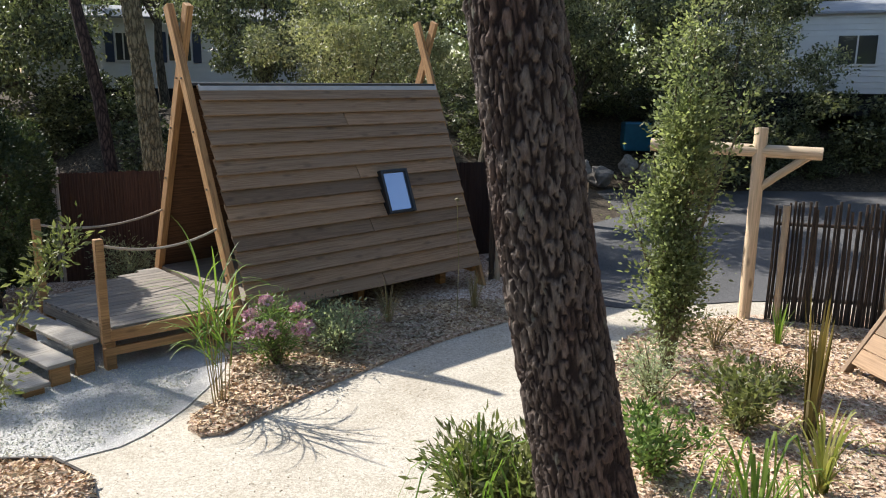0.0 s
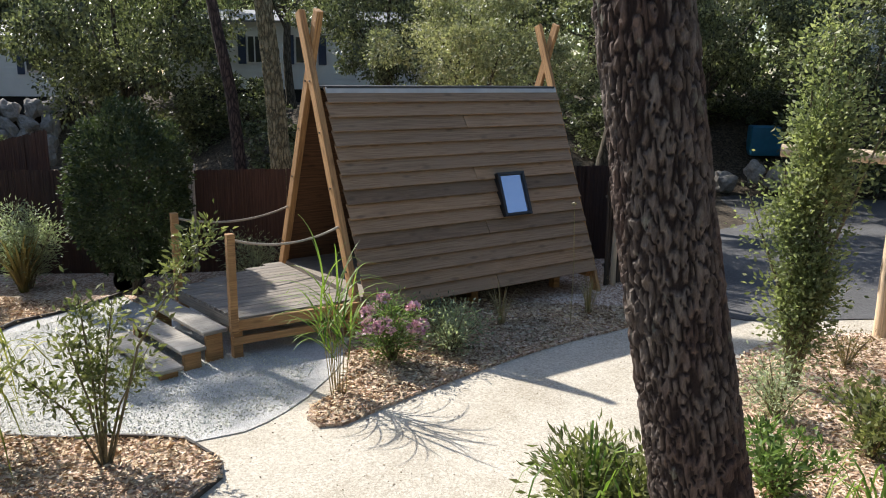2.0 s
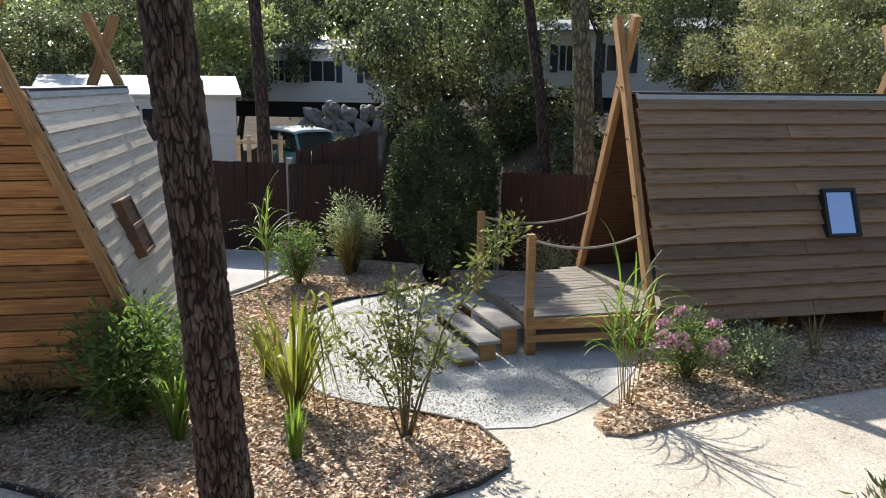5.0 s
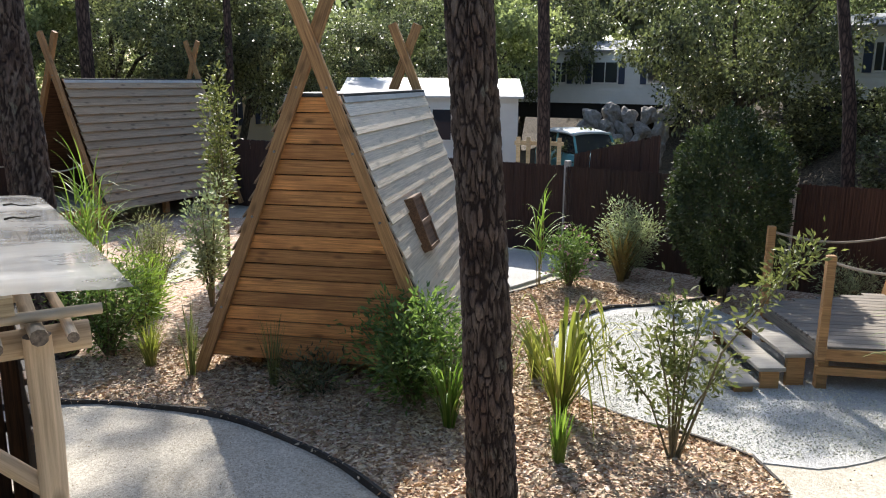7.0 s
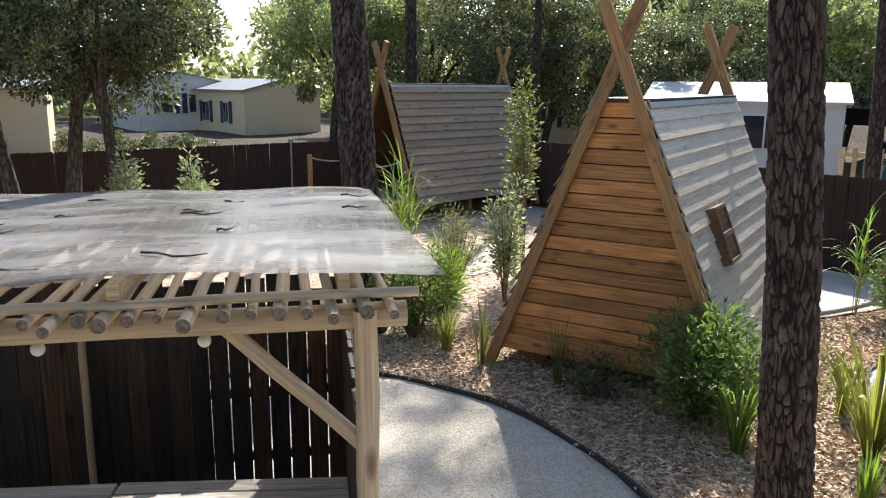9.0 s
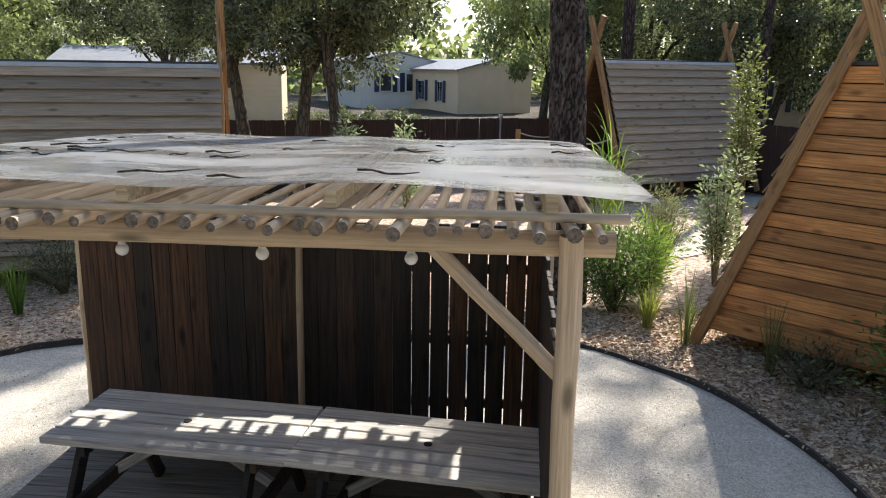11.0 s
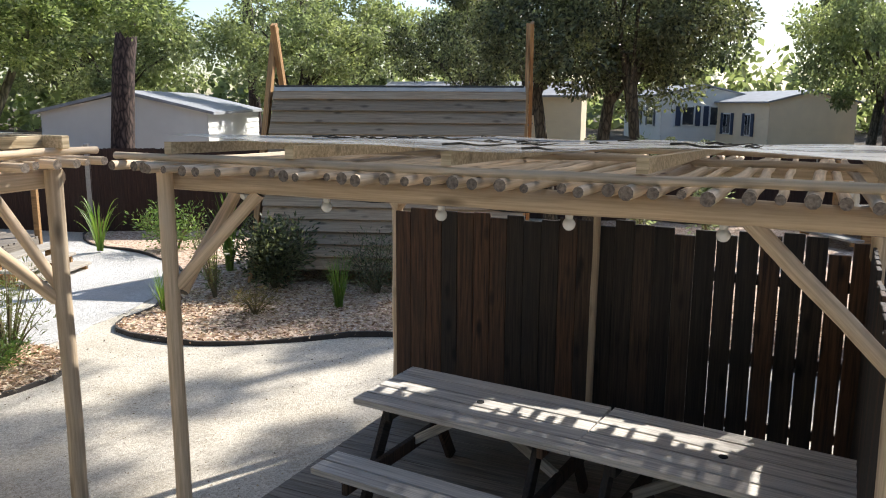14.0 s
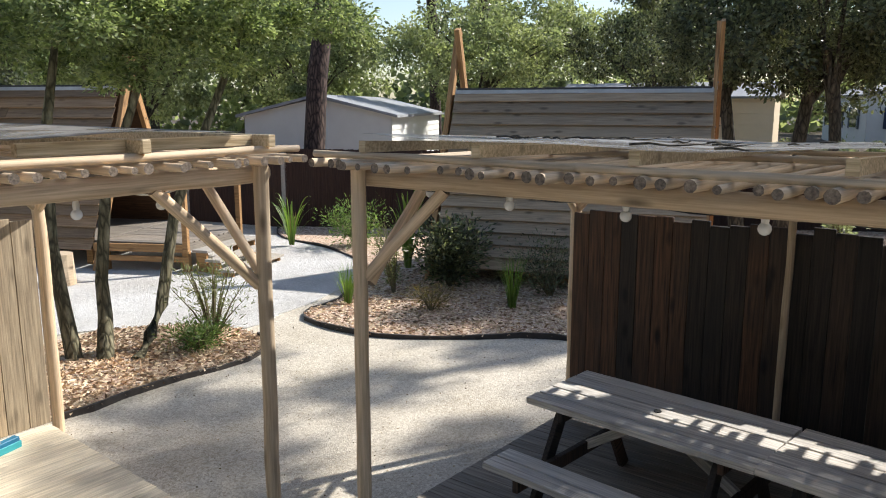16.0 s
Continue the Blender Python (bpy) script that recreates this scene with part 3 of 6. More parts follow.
    for u, count in ((HL - 0.04, 17), (2.0, 17)):
        for i in range(count):
            z0, z1 = zs[i], zs[i + 1]
            if u < 3 and 0.5 < z0 < 2.0 and i % 1 == 0:
                pieces = [(-half(z0) + 0.07, -0.36), (0.36, half(z0) - 0.07)]
            else:
                pieces = [(-half(z0) + 0.06, half(z0) - 0.06)]
            for y0, y1 in pieces:
                if y1 - y0 < 0.05:
                    continue
                bm = bmesh.new()
                dz = (z1 - z0)
                cut = (HW - TV) / (RZ - BZ) * dz
                c0 = cut if y0 < -0.4 else 0
                c1 = cut if y1 > 0.4 else 0
                th = 0.026
                x0 = -th / 2 + rng.uniform(-0.002, 0.002)
                prof = [(y0, 0.004), (y1, 0.004), (y1 - c1, dz - 0.006), (y0 + c0, dz - 0.006)]
                a = [bm.verts.new((y, x0, z)) for y, z in prof]
                b = [bm.verts.new((y, x0 + th, z)) for y, z in prof]
                bm.faces.new(a)
                bm.faces.new(b[::-1])
                for j in range(4):
                    bm.faces.new((a[(j + 1) % 4], a[j], b[j], b[(j + 1) % 4]))
                bmesh.ops.recalc_face_normals(bm, faces=list(bm.faces))
                bmesh.ops.bevel(bm, geom=list(bm.edges), offset=0.006, segments=1, affect="EDGES")
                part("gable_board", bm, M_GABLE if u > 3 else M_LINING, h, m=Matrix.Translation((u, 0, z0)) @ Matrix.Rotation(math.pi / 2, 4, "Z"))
    part("gable_beam", boxm(-half(0.3) + 0.1, half(0.3) - 0.1, -0.03, 0.05, -0.09, 0.09), M_GABLE, h, "", Matrix.Translation((HL - 0.03, 0, BZ - 0.03)) @ Matrix.Rotation(math.pi / 2, 4, "Z"))
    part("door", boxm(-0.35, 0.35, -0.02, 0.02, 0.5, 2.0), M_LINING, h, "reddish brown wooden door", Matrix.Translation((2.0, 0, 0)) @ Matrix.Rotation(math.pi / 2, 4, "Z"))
    part("floor_slab", boxm(0, HL - 0.22, -half(0.5) + 0.08, half(0.5) - 0.08, 0.40, 0.49), M_DECK, h)
    for u in (0.35, HL * 0.5, HL - 0.4):
        for v in (-0.9, 0.9):
            part("leg", boxm(u - 0.06, u + 0.06, v - 0.06, v + 0.06, 0, 0.41), M_RAFTER, h)
    if not deck:
        return h
    # timber deck with three steps, rope rail and posts
    cut = lambda v: -1.66 - (v + 1.2) * 0.13
    n = 17
    for i in range(n):
        v = -1.28 + i * 0.14 + 0.07
        u1 = -0.12
        u0 = cut(v)
        if v > 0.42:
            u0 = -1.87 + (v - 0.42) * 2.4
        if v < -1.12:
            u0 = -1.66 + (-1.12 - v) * 0.4
        if u1 - u0 > 0.15:
            part("deck_board", boxm(0, u1 - u0, -0.066, 0.066, -0.028, 0, 0.004), M_DECK, h, m=Matrix.Translation((u0, v, 0.5 + rng.uniform(-0.002, 0.002))))
    part("deck_rim", boxm(0, 1.66, -0.025, 0.025, -0.13, 0), M_RAFTER, h, m=along((-1.70, -1.27, 0.475), (-0.12, -1.36, 0.475)))
    part("deck_rim", boxm(0, 1.62, -0.025, 0.025, -0.13, 0), M_DECK, h, m=along((-1.85, 0.42, 0.47), (-1.64, -1.18, 0.47)))
    part("lower_rail", boxm(0, 1.66, -0.03, 0.03, -0.09, 0), M_RAFTER, h, m=along((-1.72, -1.25, 0.27), (-0.12, -1.34, 0.27)))
    for u, v in ((-1.64, -1.20), (-1.80, 0.32), (-0.2, -1.28)):
        part("deck_leg", boxm(u - 0.055, u + 0.055, v - 0.055, v + 0.055, 0, 0.36), M_RAFTER, h)
    for k, (z, u) in enumerate(((0.385, -2.0), (0.26, -2.30), (0.13, -2.60))):
        t = part("tread", boxm(-0.15, 0.15, -0.78, 0.78, -0.045, 0, 0.006), M_TREAD, h, "silvered wooden step", Matrix.Translation((u, -0.46 - 0.14 * k, z)) @ Matrix.Rotation(radians(8), 4, "Z"))
        part("riser", boxm(-0.10, 0.10, -0.74, -0.68, -z + 0.005, -0.05), M_RAFTER, t)
        part("riser", boxm(-0.10, 0.10, 0.68, 0.74, -z + 0.005, -0.05), M_RAFTER, t)
    for v, u, s in ((-1.30, -1.70, -1), (0.38, -1.84, 1)):
        part("rail_post", boxm(u - 0.045, u + 0.045, v - 0.045, v + 0.045, 0.34, 1.5, 0.006), M_RAFTER, h, "square wooden rail post")
        a = Vector((u + 0.045, v, 1.42))
        b = Vector((-0.15 if s < 0 else -0.06, s * (half(1.36) - 0.06), 1.36))
        pts = [a.lerp(b, q / 14) - Vector((0, 0, 0.12 * 4 * (q / 14) * (1 - q / 14))) for q in range(15)]
        part("rope", tube(pts, [0.017] * 15, 6), M_ROPE, h, "sagging pale rope rail", smooth=True)
    return h


hut(pose(-3.29, 10.18, 0, 0, 0, 42.8), "pointed wooden hut with lapped board sides, open porch deck and steps", 1)
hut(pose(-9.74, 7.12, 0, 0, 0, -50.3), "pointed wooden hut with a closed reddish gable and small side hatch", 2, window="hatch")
hut(pose(-18.54, 4.44, 0.12, 0, 0, 112.9), "pointed wooden hut with shaded grey board side behind grasses", 3, window="", aged=True)
hut(pose(-11.68, -6.81, -0.09, 0, 0, 101.5), "pointed wooden hut showing its long board side behind the shelter", 4, window="", deck=False, aged=True)
hut(pose(-9.46, -12.43, 0, 0, 0, -70.6) @ Matrix.Diagonal((1, -1, 1, 1)), "pointed wooden hut with a porch deck across the gravel court", 5, window="")


# ---- shelter with picnic tables ----
PR, PL = Vector((-2.9, 0.43, 0)), Vector((-3.32, -2.75, 0))
AX = (PR - PL).normalized()
BACK = Vector((-AX.y, AX.x, 0))
if BACK.x > 0:
    BACK = -BACK
SH = Matrix.Translation(PL) @ Matrix((AX, BACK, Vector((0, 0, 1)))).transposed().to_4x4()
SPAN = (PR - PL).length
DEPTH = 2.78
round_log = [log_mesh("roof_log", 3.15, 0.026, M_LOG, 40 + k, 9) for k in range(5)]
bulb_bm = bmesh.new()
bmesh.ops.create_uvsphere(bulb_bm, u_segments=12, v_segments=8, radius=0.027, matrix=Matrix.Translation((0, 0, -0.07)))
BULB = mesh_of("bulb", bulb_bm, M_BULB)
BULB.polygons.foreach_set("use_smooth", [True] * len(BULB.polygons))


def bulb(p):
    b = thing("festoon_bulb", Matrix.Translation(p), "opal white festoon bulb hanging from the beam", "light bulb", "festoon bulbs")
    hang("glass_globe", BULB, None, b)
    bm = tube([(0, 0, 0.0), (0, 0, -0.025), (0, 0, -0.05)], [0.012, 0.017, 0.015], 10)
    part("socket", bm, M_WHITE, b, "white lamp socket")


def wavy_sheet(x0, x1, y0, y1, z_front, z_back, seed):
    bm = bmesh.new()
    nx, ny = 40, 14
    g = []
    for j in range(ny + 1):
        row = []
        for i in range(nx + 1):
            x, y = x0 + (x1 - x0) * i / nx, y0 + (y1 - y0) * j / ny
            q = j / ny
            sag = 0.012 * math.sin(x * 2.6 + seed) * (1 - q) + 0.009 * math.sin(x * 5.1 + 1.7 * seed + y)
            curl = -0.025 * smooth(x1 - 0.35, x1, x) * (1 - q) ** 2
            row.append(bm.verts.new((x, y, z_front + (z_back - z_front) * q + sag + curl)))
        g.append(row)
    for j in range(ny):
        for i in range(nx):
            bm.faces.new((g[j][i], g[j][i + 1], g[j + 1][i + 1], g[j + 1][i]))
    r = bmesh.ops.solidify(bm, geom=list(bm.faces), thickness=0.006)
    return bm


def shelter():
    s = thing("picnic_shelter", SH, "log shelter with round rafters and a wavy grey roof sheet", "shelter", "log shelters")
    zb = 2.37
    xl = -0.22
    log("post", (SPAN, 0, 0.0), (SPAN, 0, zb + 0.05), 0.045, s, seed=1, label="peeled log post")
    log("post", (0, 0, 0.0), (0, 0, zb + 0.05), 0.04, s, seed=2, label="peeled log post")
    log("post", (xl, DEPTH, 0.0), (xl, DEPTH, zb - 0.05), 0.045, s, seed=3, label="peeled log post")
    log("post", (SPAN + 0.1, DEPTH, 0.0), (SPAN + 0.1, DEPTH, zb - 0.05), 0.05, s, seed=4, label="peeled log post")
    log("post", (SPAN * 0.47, DEPTH - 0.17, 0.1), (SPAN * 0.47, DEPTH - 0.17, zb - 0.05), 0.026, s, seed=5, label="slim log post")
    log("beam", (-0.10, 0.1, zb), (SPAN + 0.17, 0.1, zb), 0.05, s, seed=6, label="long front log beam")
    log("beam", (xl - 0.1, DEPTH, zb - 0.06), (SPAN + 0.2, DEPTH, zb - 0.06), 0.05, s, seed=7, label="rear log beam")
    log("brace", (SPAN - 0.02, 0.03, 1.87), (SPAN - 0.51, 0.10, 2.34), 0.032, s, seed=8)
    log("brace", (0.02, 0.03, 1.84), (0.50, 0.10, 2.33), 0.032, s, seed=9)
    log("brace", (xl, DEPTH, 1.88), (xl, DEPTH - 0.5, 2.33), 0.028, s, seed=10)
    log("brace", (xl, DEPTH, 1.88), (xl + 0.42, DEPTH, 2.33), 0.028, s, seed=11)
    log("brace", (SPAN + 0.08, DEPTH - 0.02, 1.7), (SPAN + 0.05, DEPTH - 0.6, 2.38), 0.032, s, seed=12)
    log("brace", (0.02, 0.05, 1.80), (0.02, 0.6, 2.38), 0.034, s, seed=13)
    rng = random.Random(5)
    x = -0.24
    i = 0
    while x < SPAN + 0.17:
        r0 = rng.uniform(0.66, 1.08)
        m = along((x, -0.13 + rng.uniform(-0.07, 0.06), zb + 0.075), (x + rng.uniform(-0.06, 0.06), DEPTH + 0.2, zb + 0.012))
        hang("roof_log", round_log[i % 5], None, s, m=m @ Matrix.Diagonal((1, r0, r0, 1)), smooth=True)
        x += rng.uniform(0.075, 0.125)
        i += 1
    for k, y in enumerate((-0.02, DEPTH * 0.5, DEPTH - 0.05)):
        zp = zb + 0.118 - 0.021 * y
        log("purlin", (-0.30, y, zp), (SPAN + 0.2, y, zp), 0.019, s, seed=21 + k)
    for x in (0.07, 0.78, 1.55, 2.33, SPAN - 0.08):
        bm = bmesh.new()
        box(bm, -0.022, 0.022, -0.04, DEPTH, 0, 0.058)
        for v in bm.verts:
            if v.co.y > 1 and v.co.z > 0.03:
                v.co.z = 0.022
        part("rafter", bm, M_NEWWOOD, s, "tapered sawn rafter", Matrix.Translation((x, 0.0, zb + 0.137)) @ Matrix.Rotation(-0.021, 4, "X"))
    part("roof_sheet", wavy_sheet(0.05, SPAN + 0.3, -0.06, DEPTH + 0.22, zb + 0.215, zb + 0.118, 1), M_SHEET, s, "weathered smoky roof sheet strewn with twigs", smooth=True)
    # dark board wall at the back and a short one at the side
    n = 25
    wdt = (SPAN + 0.26) / n
    for k in range(n):
        top = 1.89 + rng.uniform(-0.03, 0.05) - (0.12 if k == n - 2 else 0)
        gap = 0.0012 if k < n - 7 else 0.0045
        part("wall_board", boxm(-wdt / 2 + gap, wdt / 2 - gap, -0.012, 0.012, 0, top - 0.15, 0.003), M_WALL, s, m=Matrix.Translation((-0.17 + (k + 0.5) * wdt, DEPTH - 0.11, 0.15)))
    for z in (0.5, 1.0, 1.55):
        part("wall_rail", boxm(-0.15, SPAN + 0.05, DEPTH - 0.095, DEPTH - 0.06, z, z + 0.07), M_WALL, s)
    for k in range(19):
        part("wall_board", boxm(-0.012, 0.012, -0.062, 0.062, 0, 1.72 + rng.uniform(-0.04, 0.04), 0.003), M_WALL, s, m=Matrix.Translation((SPAN - 0.02 + 0.005 * k, 0.16 + k * 0.137, 0.15)))
    # festoon cable
    pts = [(x, 0.19, zb - 0.05 + 0.012 * math.cos(x * 9)) for x in [SPAN * q / 30 for q in range(31)]]
    part("cable", tube(pts, [0.006] * 31, 5), M_BLACK, s, "black festoon cable")
    for x in (0.82, 1.42, 2.0, 2.60):
        bulb(SH @ Vector((x, 0.19, zb - 0.03)))
    for y in (0.7, 1.4, 2.1):
        bulb(SH @ Vector((SPAN - 0.12, y, zb - 0.04)))
        bulb(SH @ Vector((0.12, y * 0.5 + 0.1, zb - 0.04)))
    return s


shelter()


def timber_deck(m, x0, x1, n, depth, skew, mat, label):
    d = thing("timber_deck", m, label, "deck", kind="structure")
    wd = depth / n
    for k in range(n):
        y = k * wd
        xa = x0 + skew(y)
        bm = bmesh.new()
        box(bm, 0, x1 - xa, 0.003, wd - 0.003, -0.03, 0, None, 0.003)
        part("deck_board", bm, mat, d, m=Matrix.Translation((xa, y, 0.12)))
    part("deck_frame", boxm(x0 + 0.25, x1 - 0.1, 0.05, depth - 0.1, -0.02, 0.085), M_WALL, d)


timber_deck(SH @ Matrix.Translation((0, -0.9, 0)), -0.35, SPAN + 0.02, 30, DEPTH + 0.9, lambda y: 0.02 * y, M_DECK, "grey grooved timber deck under the shelter")


def picnic_table(m, label):
    t = thing("picnic_table", m, label, "picnic table", "picnic tables")
    L, W = 1.5, 0.74
    wd = W / 5
    for k in range(5):
        part("top_board", boxm(0, L, 0.009, wd - 0.009, -0.042, 0, 0.003), M_TABLE, t, m=Matrix.Translation((0, k * wd, 0.74)))
    for y in (-0.44, W + 0.15):
        for k in range(2):
            part("bench_board", boxm(0, L, 0.005, 0.132, -0.042, 0, 0.003), M_TABLE, t, m=Matrix.Translation((0, y + k * 0.145, 0.44)))
    for x in (0.2, L - 0.24):
        for s, y0, y1 in ((1, -0.22, 0.16), (-1, W + 0.22, W - 0.16)):
            part("leg", boxm(0, math.hypot(y1 - y0, 0.70), -0.02, 0.02, -0.045, 0.045, 0.004), M_WALL, t, "dark weathered table leg", along((x, y0, 0.0), (x, y1, 0.70)))
        part("bench_bearer", boxm(x + 0.025, x + 0.065, -0.42, W + 0.42, 0.31, 0.398), M_WALL, t)
        part("top_bearer", boxm(x + 0.025, x + 0.065, 0.04, W - 0.04, 0.62, 0.698), M_WALL, t)
        part("strut", boxm(0, 0.5, -0.02, 0.02, -0.03, 0.03), M_TABLE, t, m=along((x + 0.04, W / 2, 0.36), (L / 2, W / 2, 0.69)))
    bm = bmesh.new()
    bmesh.ops.create_cone(bm, cap_ends=True, segments=14, radius1=0.025, radius2=0.025, depth=0.006, matrix=Matrix.Translation((L / 2, W / 2, 0.743)))
    part("parasol_hole", bm, M_FELT, t, "dark parasol hole")
    return t


ta, tb = Vector((-4.49, -2.3)), Vector((-4.17, -0.86))
tang = math.degrees(math.atan2((tb - ta).y, (tb - ta).x))
picnic_table(pose(ta.x, ta.y, 0.12, 0, 0, tang), "silvered wooden picnic table with fixed benches")
picnic_table(pose(tb.x + 0.0, tb.y + 0.02, 0.12, 0, 0, tang - 2), "silvered wooden picnic table with fixed benches beside the side wall")


# ---- second shelter ----
def shelter_two():
    m = pose(-3.21, -3.33, 0, 0, 0, -6)
    s = thing("picnic_shelter", m, "log shelter with a pale board wall beside the first", "shelter", "log shelters")
    zb, dp = 2.37, -3.03
    bx = -0.25
    log("post", (0, 0, 0), (0, 0, zb + 0.05), 0.042, s, seed=31, label="peeled log post")
    log("post", (3.0, 0, 0), (3.0, 0, zb + 0.05), 0.045, s, seed=30, label="peeled log post")
    log("post", (bx, dp, 0), (bx, dp, zb - 0.05), 0.05, s, seed=32, label="peeled log post")
    log("beam", (-0.12, -0.11, zb), (3.2, -0.11, zb), 0.054, s, seed=33, label="front log beam")
    log("beam", (bx - 0.1, dp, zb), (3.2, dp, zb), 0.048, s, seed=34, label="rear log beam")
    log("brace", (0.02, -0.03, 1.75), (0.60, -0.1, 2.33), 0.032, s, seed=35)
    log("brace", (-0.02, -0.03, 1.78), (-0.06, -0.62, 2.33), 0.03, s, seed=36)
    log("brace", (bx, dp, 1.9), (bx + 0.4, dp, 2.33), 0.03, s, seed=37)
    log("brace", (bx, dp, 1.9), (bx, dp + 0.45, 2.33), 0.03, s, seed=38)
    rng = random.Random(9)
    x, i = -0.22, 0
    while x < 3.1:
        r0 = rng.uniform(0.66, 1.08)
        mm = along((x, 0.13 + rng.uniform(-0.06, 0.07), zb + 0.082), (x + rng.uniform(-0.06, 0.06) - 0.1, dp - 0.15, zb + 0.078))
        hang("roof_log", round_log[i % 5], None, s, m=mm @ Matrix.Diagonal((1, r0, r0, 1)), smooth=True)
        x += rng.uniform(0.075, 0.13)
        i += 1
    for k, y in enumerate((0.0, dp * 0.5, dp + 0.05)):
        log("purlin", (-0.28, y, zb + 0.132), (3.1, y, zb + 0.132), 0.021, s, seed=41 + k)
    for x in (-0.04, 0.72, 1.5, 2.3):
        part("rafter", boxm(-0.024, 0.024, dp, 0.06, 0, 0.065), M_NEWWOOD, s, "sawn rafter", Matrix.Translation((x, 0, zb + 0.152)))
    part("rafter", boxm(0, 1.3, -0.024, 0.024, 0, 0.06), M_NEWWOOD, s, "sawn rafter", Matrix.Translation((-0.05, -0.1, zb + 0.155)))
    part("roof_sheet", wavy_sheet(0.1, 3.0, dp, 0.05, zb + 0.235, zb + 0.245, 2.4), M_SHEET, s, "weathered smoky roof sheet", smooth=True)
    for k in range(17):
        part("wall_board", boxm(-0.085, 0.085, -0.013, 0.013, 0, 1.72 + rng.uniform(-0.03, 0.03), 0.003), M_PALEWALL, s, "pale upright board", Matrix.Translation((bx + 0.16 + k * 0.175, dp + 0.02, 0.12)))
    for k in range(18):
        part("deck_board", boxm(0, 3.2 - 0.012 * k, 0.003, 0.167, -0.03, 0, 0.004), M_SUNDECK, s, "pale deck board with full sun in its colour", Matrix.Translation((bx + 0.1 + 0.012 * k, dp + 0.05 + k * 0.17, 0.12)))
    part("deck_frame", boxm(bx + 0.35, 2.9, dp + 0.1, -0.05, 0, 0.085), M_NEWWOOD, s)
    for x, y in ((0.5, -0.19), (0.95, -0.19), (-0.05, -1.0), (-0.1, -1.5), (-0.15, -2.1), (-0.2, -2.7)):
        bulb(m @ Vector((x, y, zb - 0.06)))


M_PALEWALL = wood("pale upright boards", (0.30, 0.23, 0.15), (0.50, 0.40, 0.27), vary=0.6, knots=0.6, axis=2)
shelter_two()
br = thing("broom", pose(-3.12, -6.05, 0.12, 0, 0, 10), "broom with turquoise bristles and a pale wooden handle", "broom")
part("head", boxm(-0.16, 0.16, -0.03, 0.03, 0.05, 0.09), M_BLUE, br, "blue broom head")
part("bristles", boxm(-0.17, 0.17, -0.035, 0.035, 0.0, 0.055), M_TEAL, br, "turquoise bristles")
part("handle", tube([(0, 0, 0.08), (0, -0.12, 0.7), (0, -0.25, 1.3)], [0.012] * 3, 8), M_NEWWOOD, br, "wooden handle")


# ---- brushwood fence with concrete posts ----
def brushwood(x0, x1, hgt, seed):
    """A panel of upright twigs with a ragged top."""
    rng = random.Random(seed)
    n = int((x1 - x0) / 0.021)
    vs, fs = [], []
    for i in range(n):
        x = x0 + (x1 - x0) * i / n
        w = 0.034
        for y, lean in ((0.0, rng.uniform(-0.02, 0.02)), (-0.05, rng.uniform(-0.02, 0.02))):
            z = hgt + rng.uniform(-0.018, 0.014)
            yy = y + rng.uniform(-0.005, 0.005)
            i0 = len(vs)
            vs += [(x, yy, 0), (x + w * 0.5, yy - 0.005, 0), (x + w, yy, 0), (x + lean, yy, z), (x + w * 0.5 + lean, yy - 0.005, z), (x + w + lean, yy, z)]
            fs += [(i0, i0 + 1, i0 + 4, i0 + 3), (i0 + 1, i0 + 2, i0 + 5, i0 + 4)]
    me = bpy.data.meshes.new("brushwood")
    me.from_pydata(vs, [], fs)
    me.materials.append(M_HEATHER)
    return me


def fence(pts, hgt, spacing):
    for (a, b) in zip(pts, pts[1:]):
        a, b = Vector((*a, 0)), Vector((*b, 0))
        ln = (b - a).length
        n = max(1, round(ln / spacing))
        for i in range(n):
            p, q = a.lerp(b, i / n), a.lerp(b, (i + 1) / n)
            z = height(p.x, p.y)
            f = thing("fence_bay", along((p.x, p.y, z), (q.x, q.y, z)), "brown brushwood fence bay on a concrete post", "fence", "fence bays")
            hang("brushwood_panel", brushwood(0.05, ln / n, hgt, i + int(abs(a.x) * 7)), None, f, "ragged brown heather panel")["kind"] = "stuff"
            part("concrete_post", boxm(-0.055, 0.055, -0.11, 0.0, 0, hgt + 0.10, 0.012), M_CONCRETE, f, "grey concrete post")


fence([(2.0, 14.4), (-2.2, 13.3), (-5.9, 11.75), (-9.74, 10.86), (-13.0, 9.8), (-16.5, 9.9), (-20.6, 8.2), (-20.4, 2.5), (-18.9, -1.7), (-18.6, -4.2), (-15.0, -8.2)], 1.72, 3.9)
fence([(-15.0, -8.2), (-13.4, -12.4), (-12.8, -18)], 1.78, 3.0)


# ---- gate frame and reed screen ----
g = thing("gate_frame", pose(4.13, 10.26, 0, 0, 0, 155), "peeled log gate frame with a crossbeam and diagonal brace", "gate")
log("post", (0, 0, 0), (0, 0, 2.62), 0.085, g, seed=51, label="peeled log gate post")
log("crossbeam", (-0.75, 0.0, 2.31), (1.4, 0.0, 2.34), 0.085, g, seed=52)
log("brace", (-0.02, 0.0, 1.82), (-0.58, 0.0, 2.27), 0.055, g, seed=53)
log("stake", (2.3, 0.0, 0), (2.3, 0.0, 1.75), 0.05, g, seed=54, label="short peeled log stake")
sg = thing("hanging_sign", pose(3.35, 10.75, 1.78, 0, 0, 155), "small dark red wooden board hanging under the crossbeam", "sign")
part("board", boxm(-0.28, 0.28, -0.015, 0.015, -0.14, 0.24), wood("red brown sign board", (0.12, 0.05, 0.03), (0.20, 0.09, 0.05)), sg)
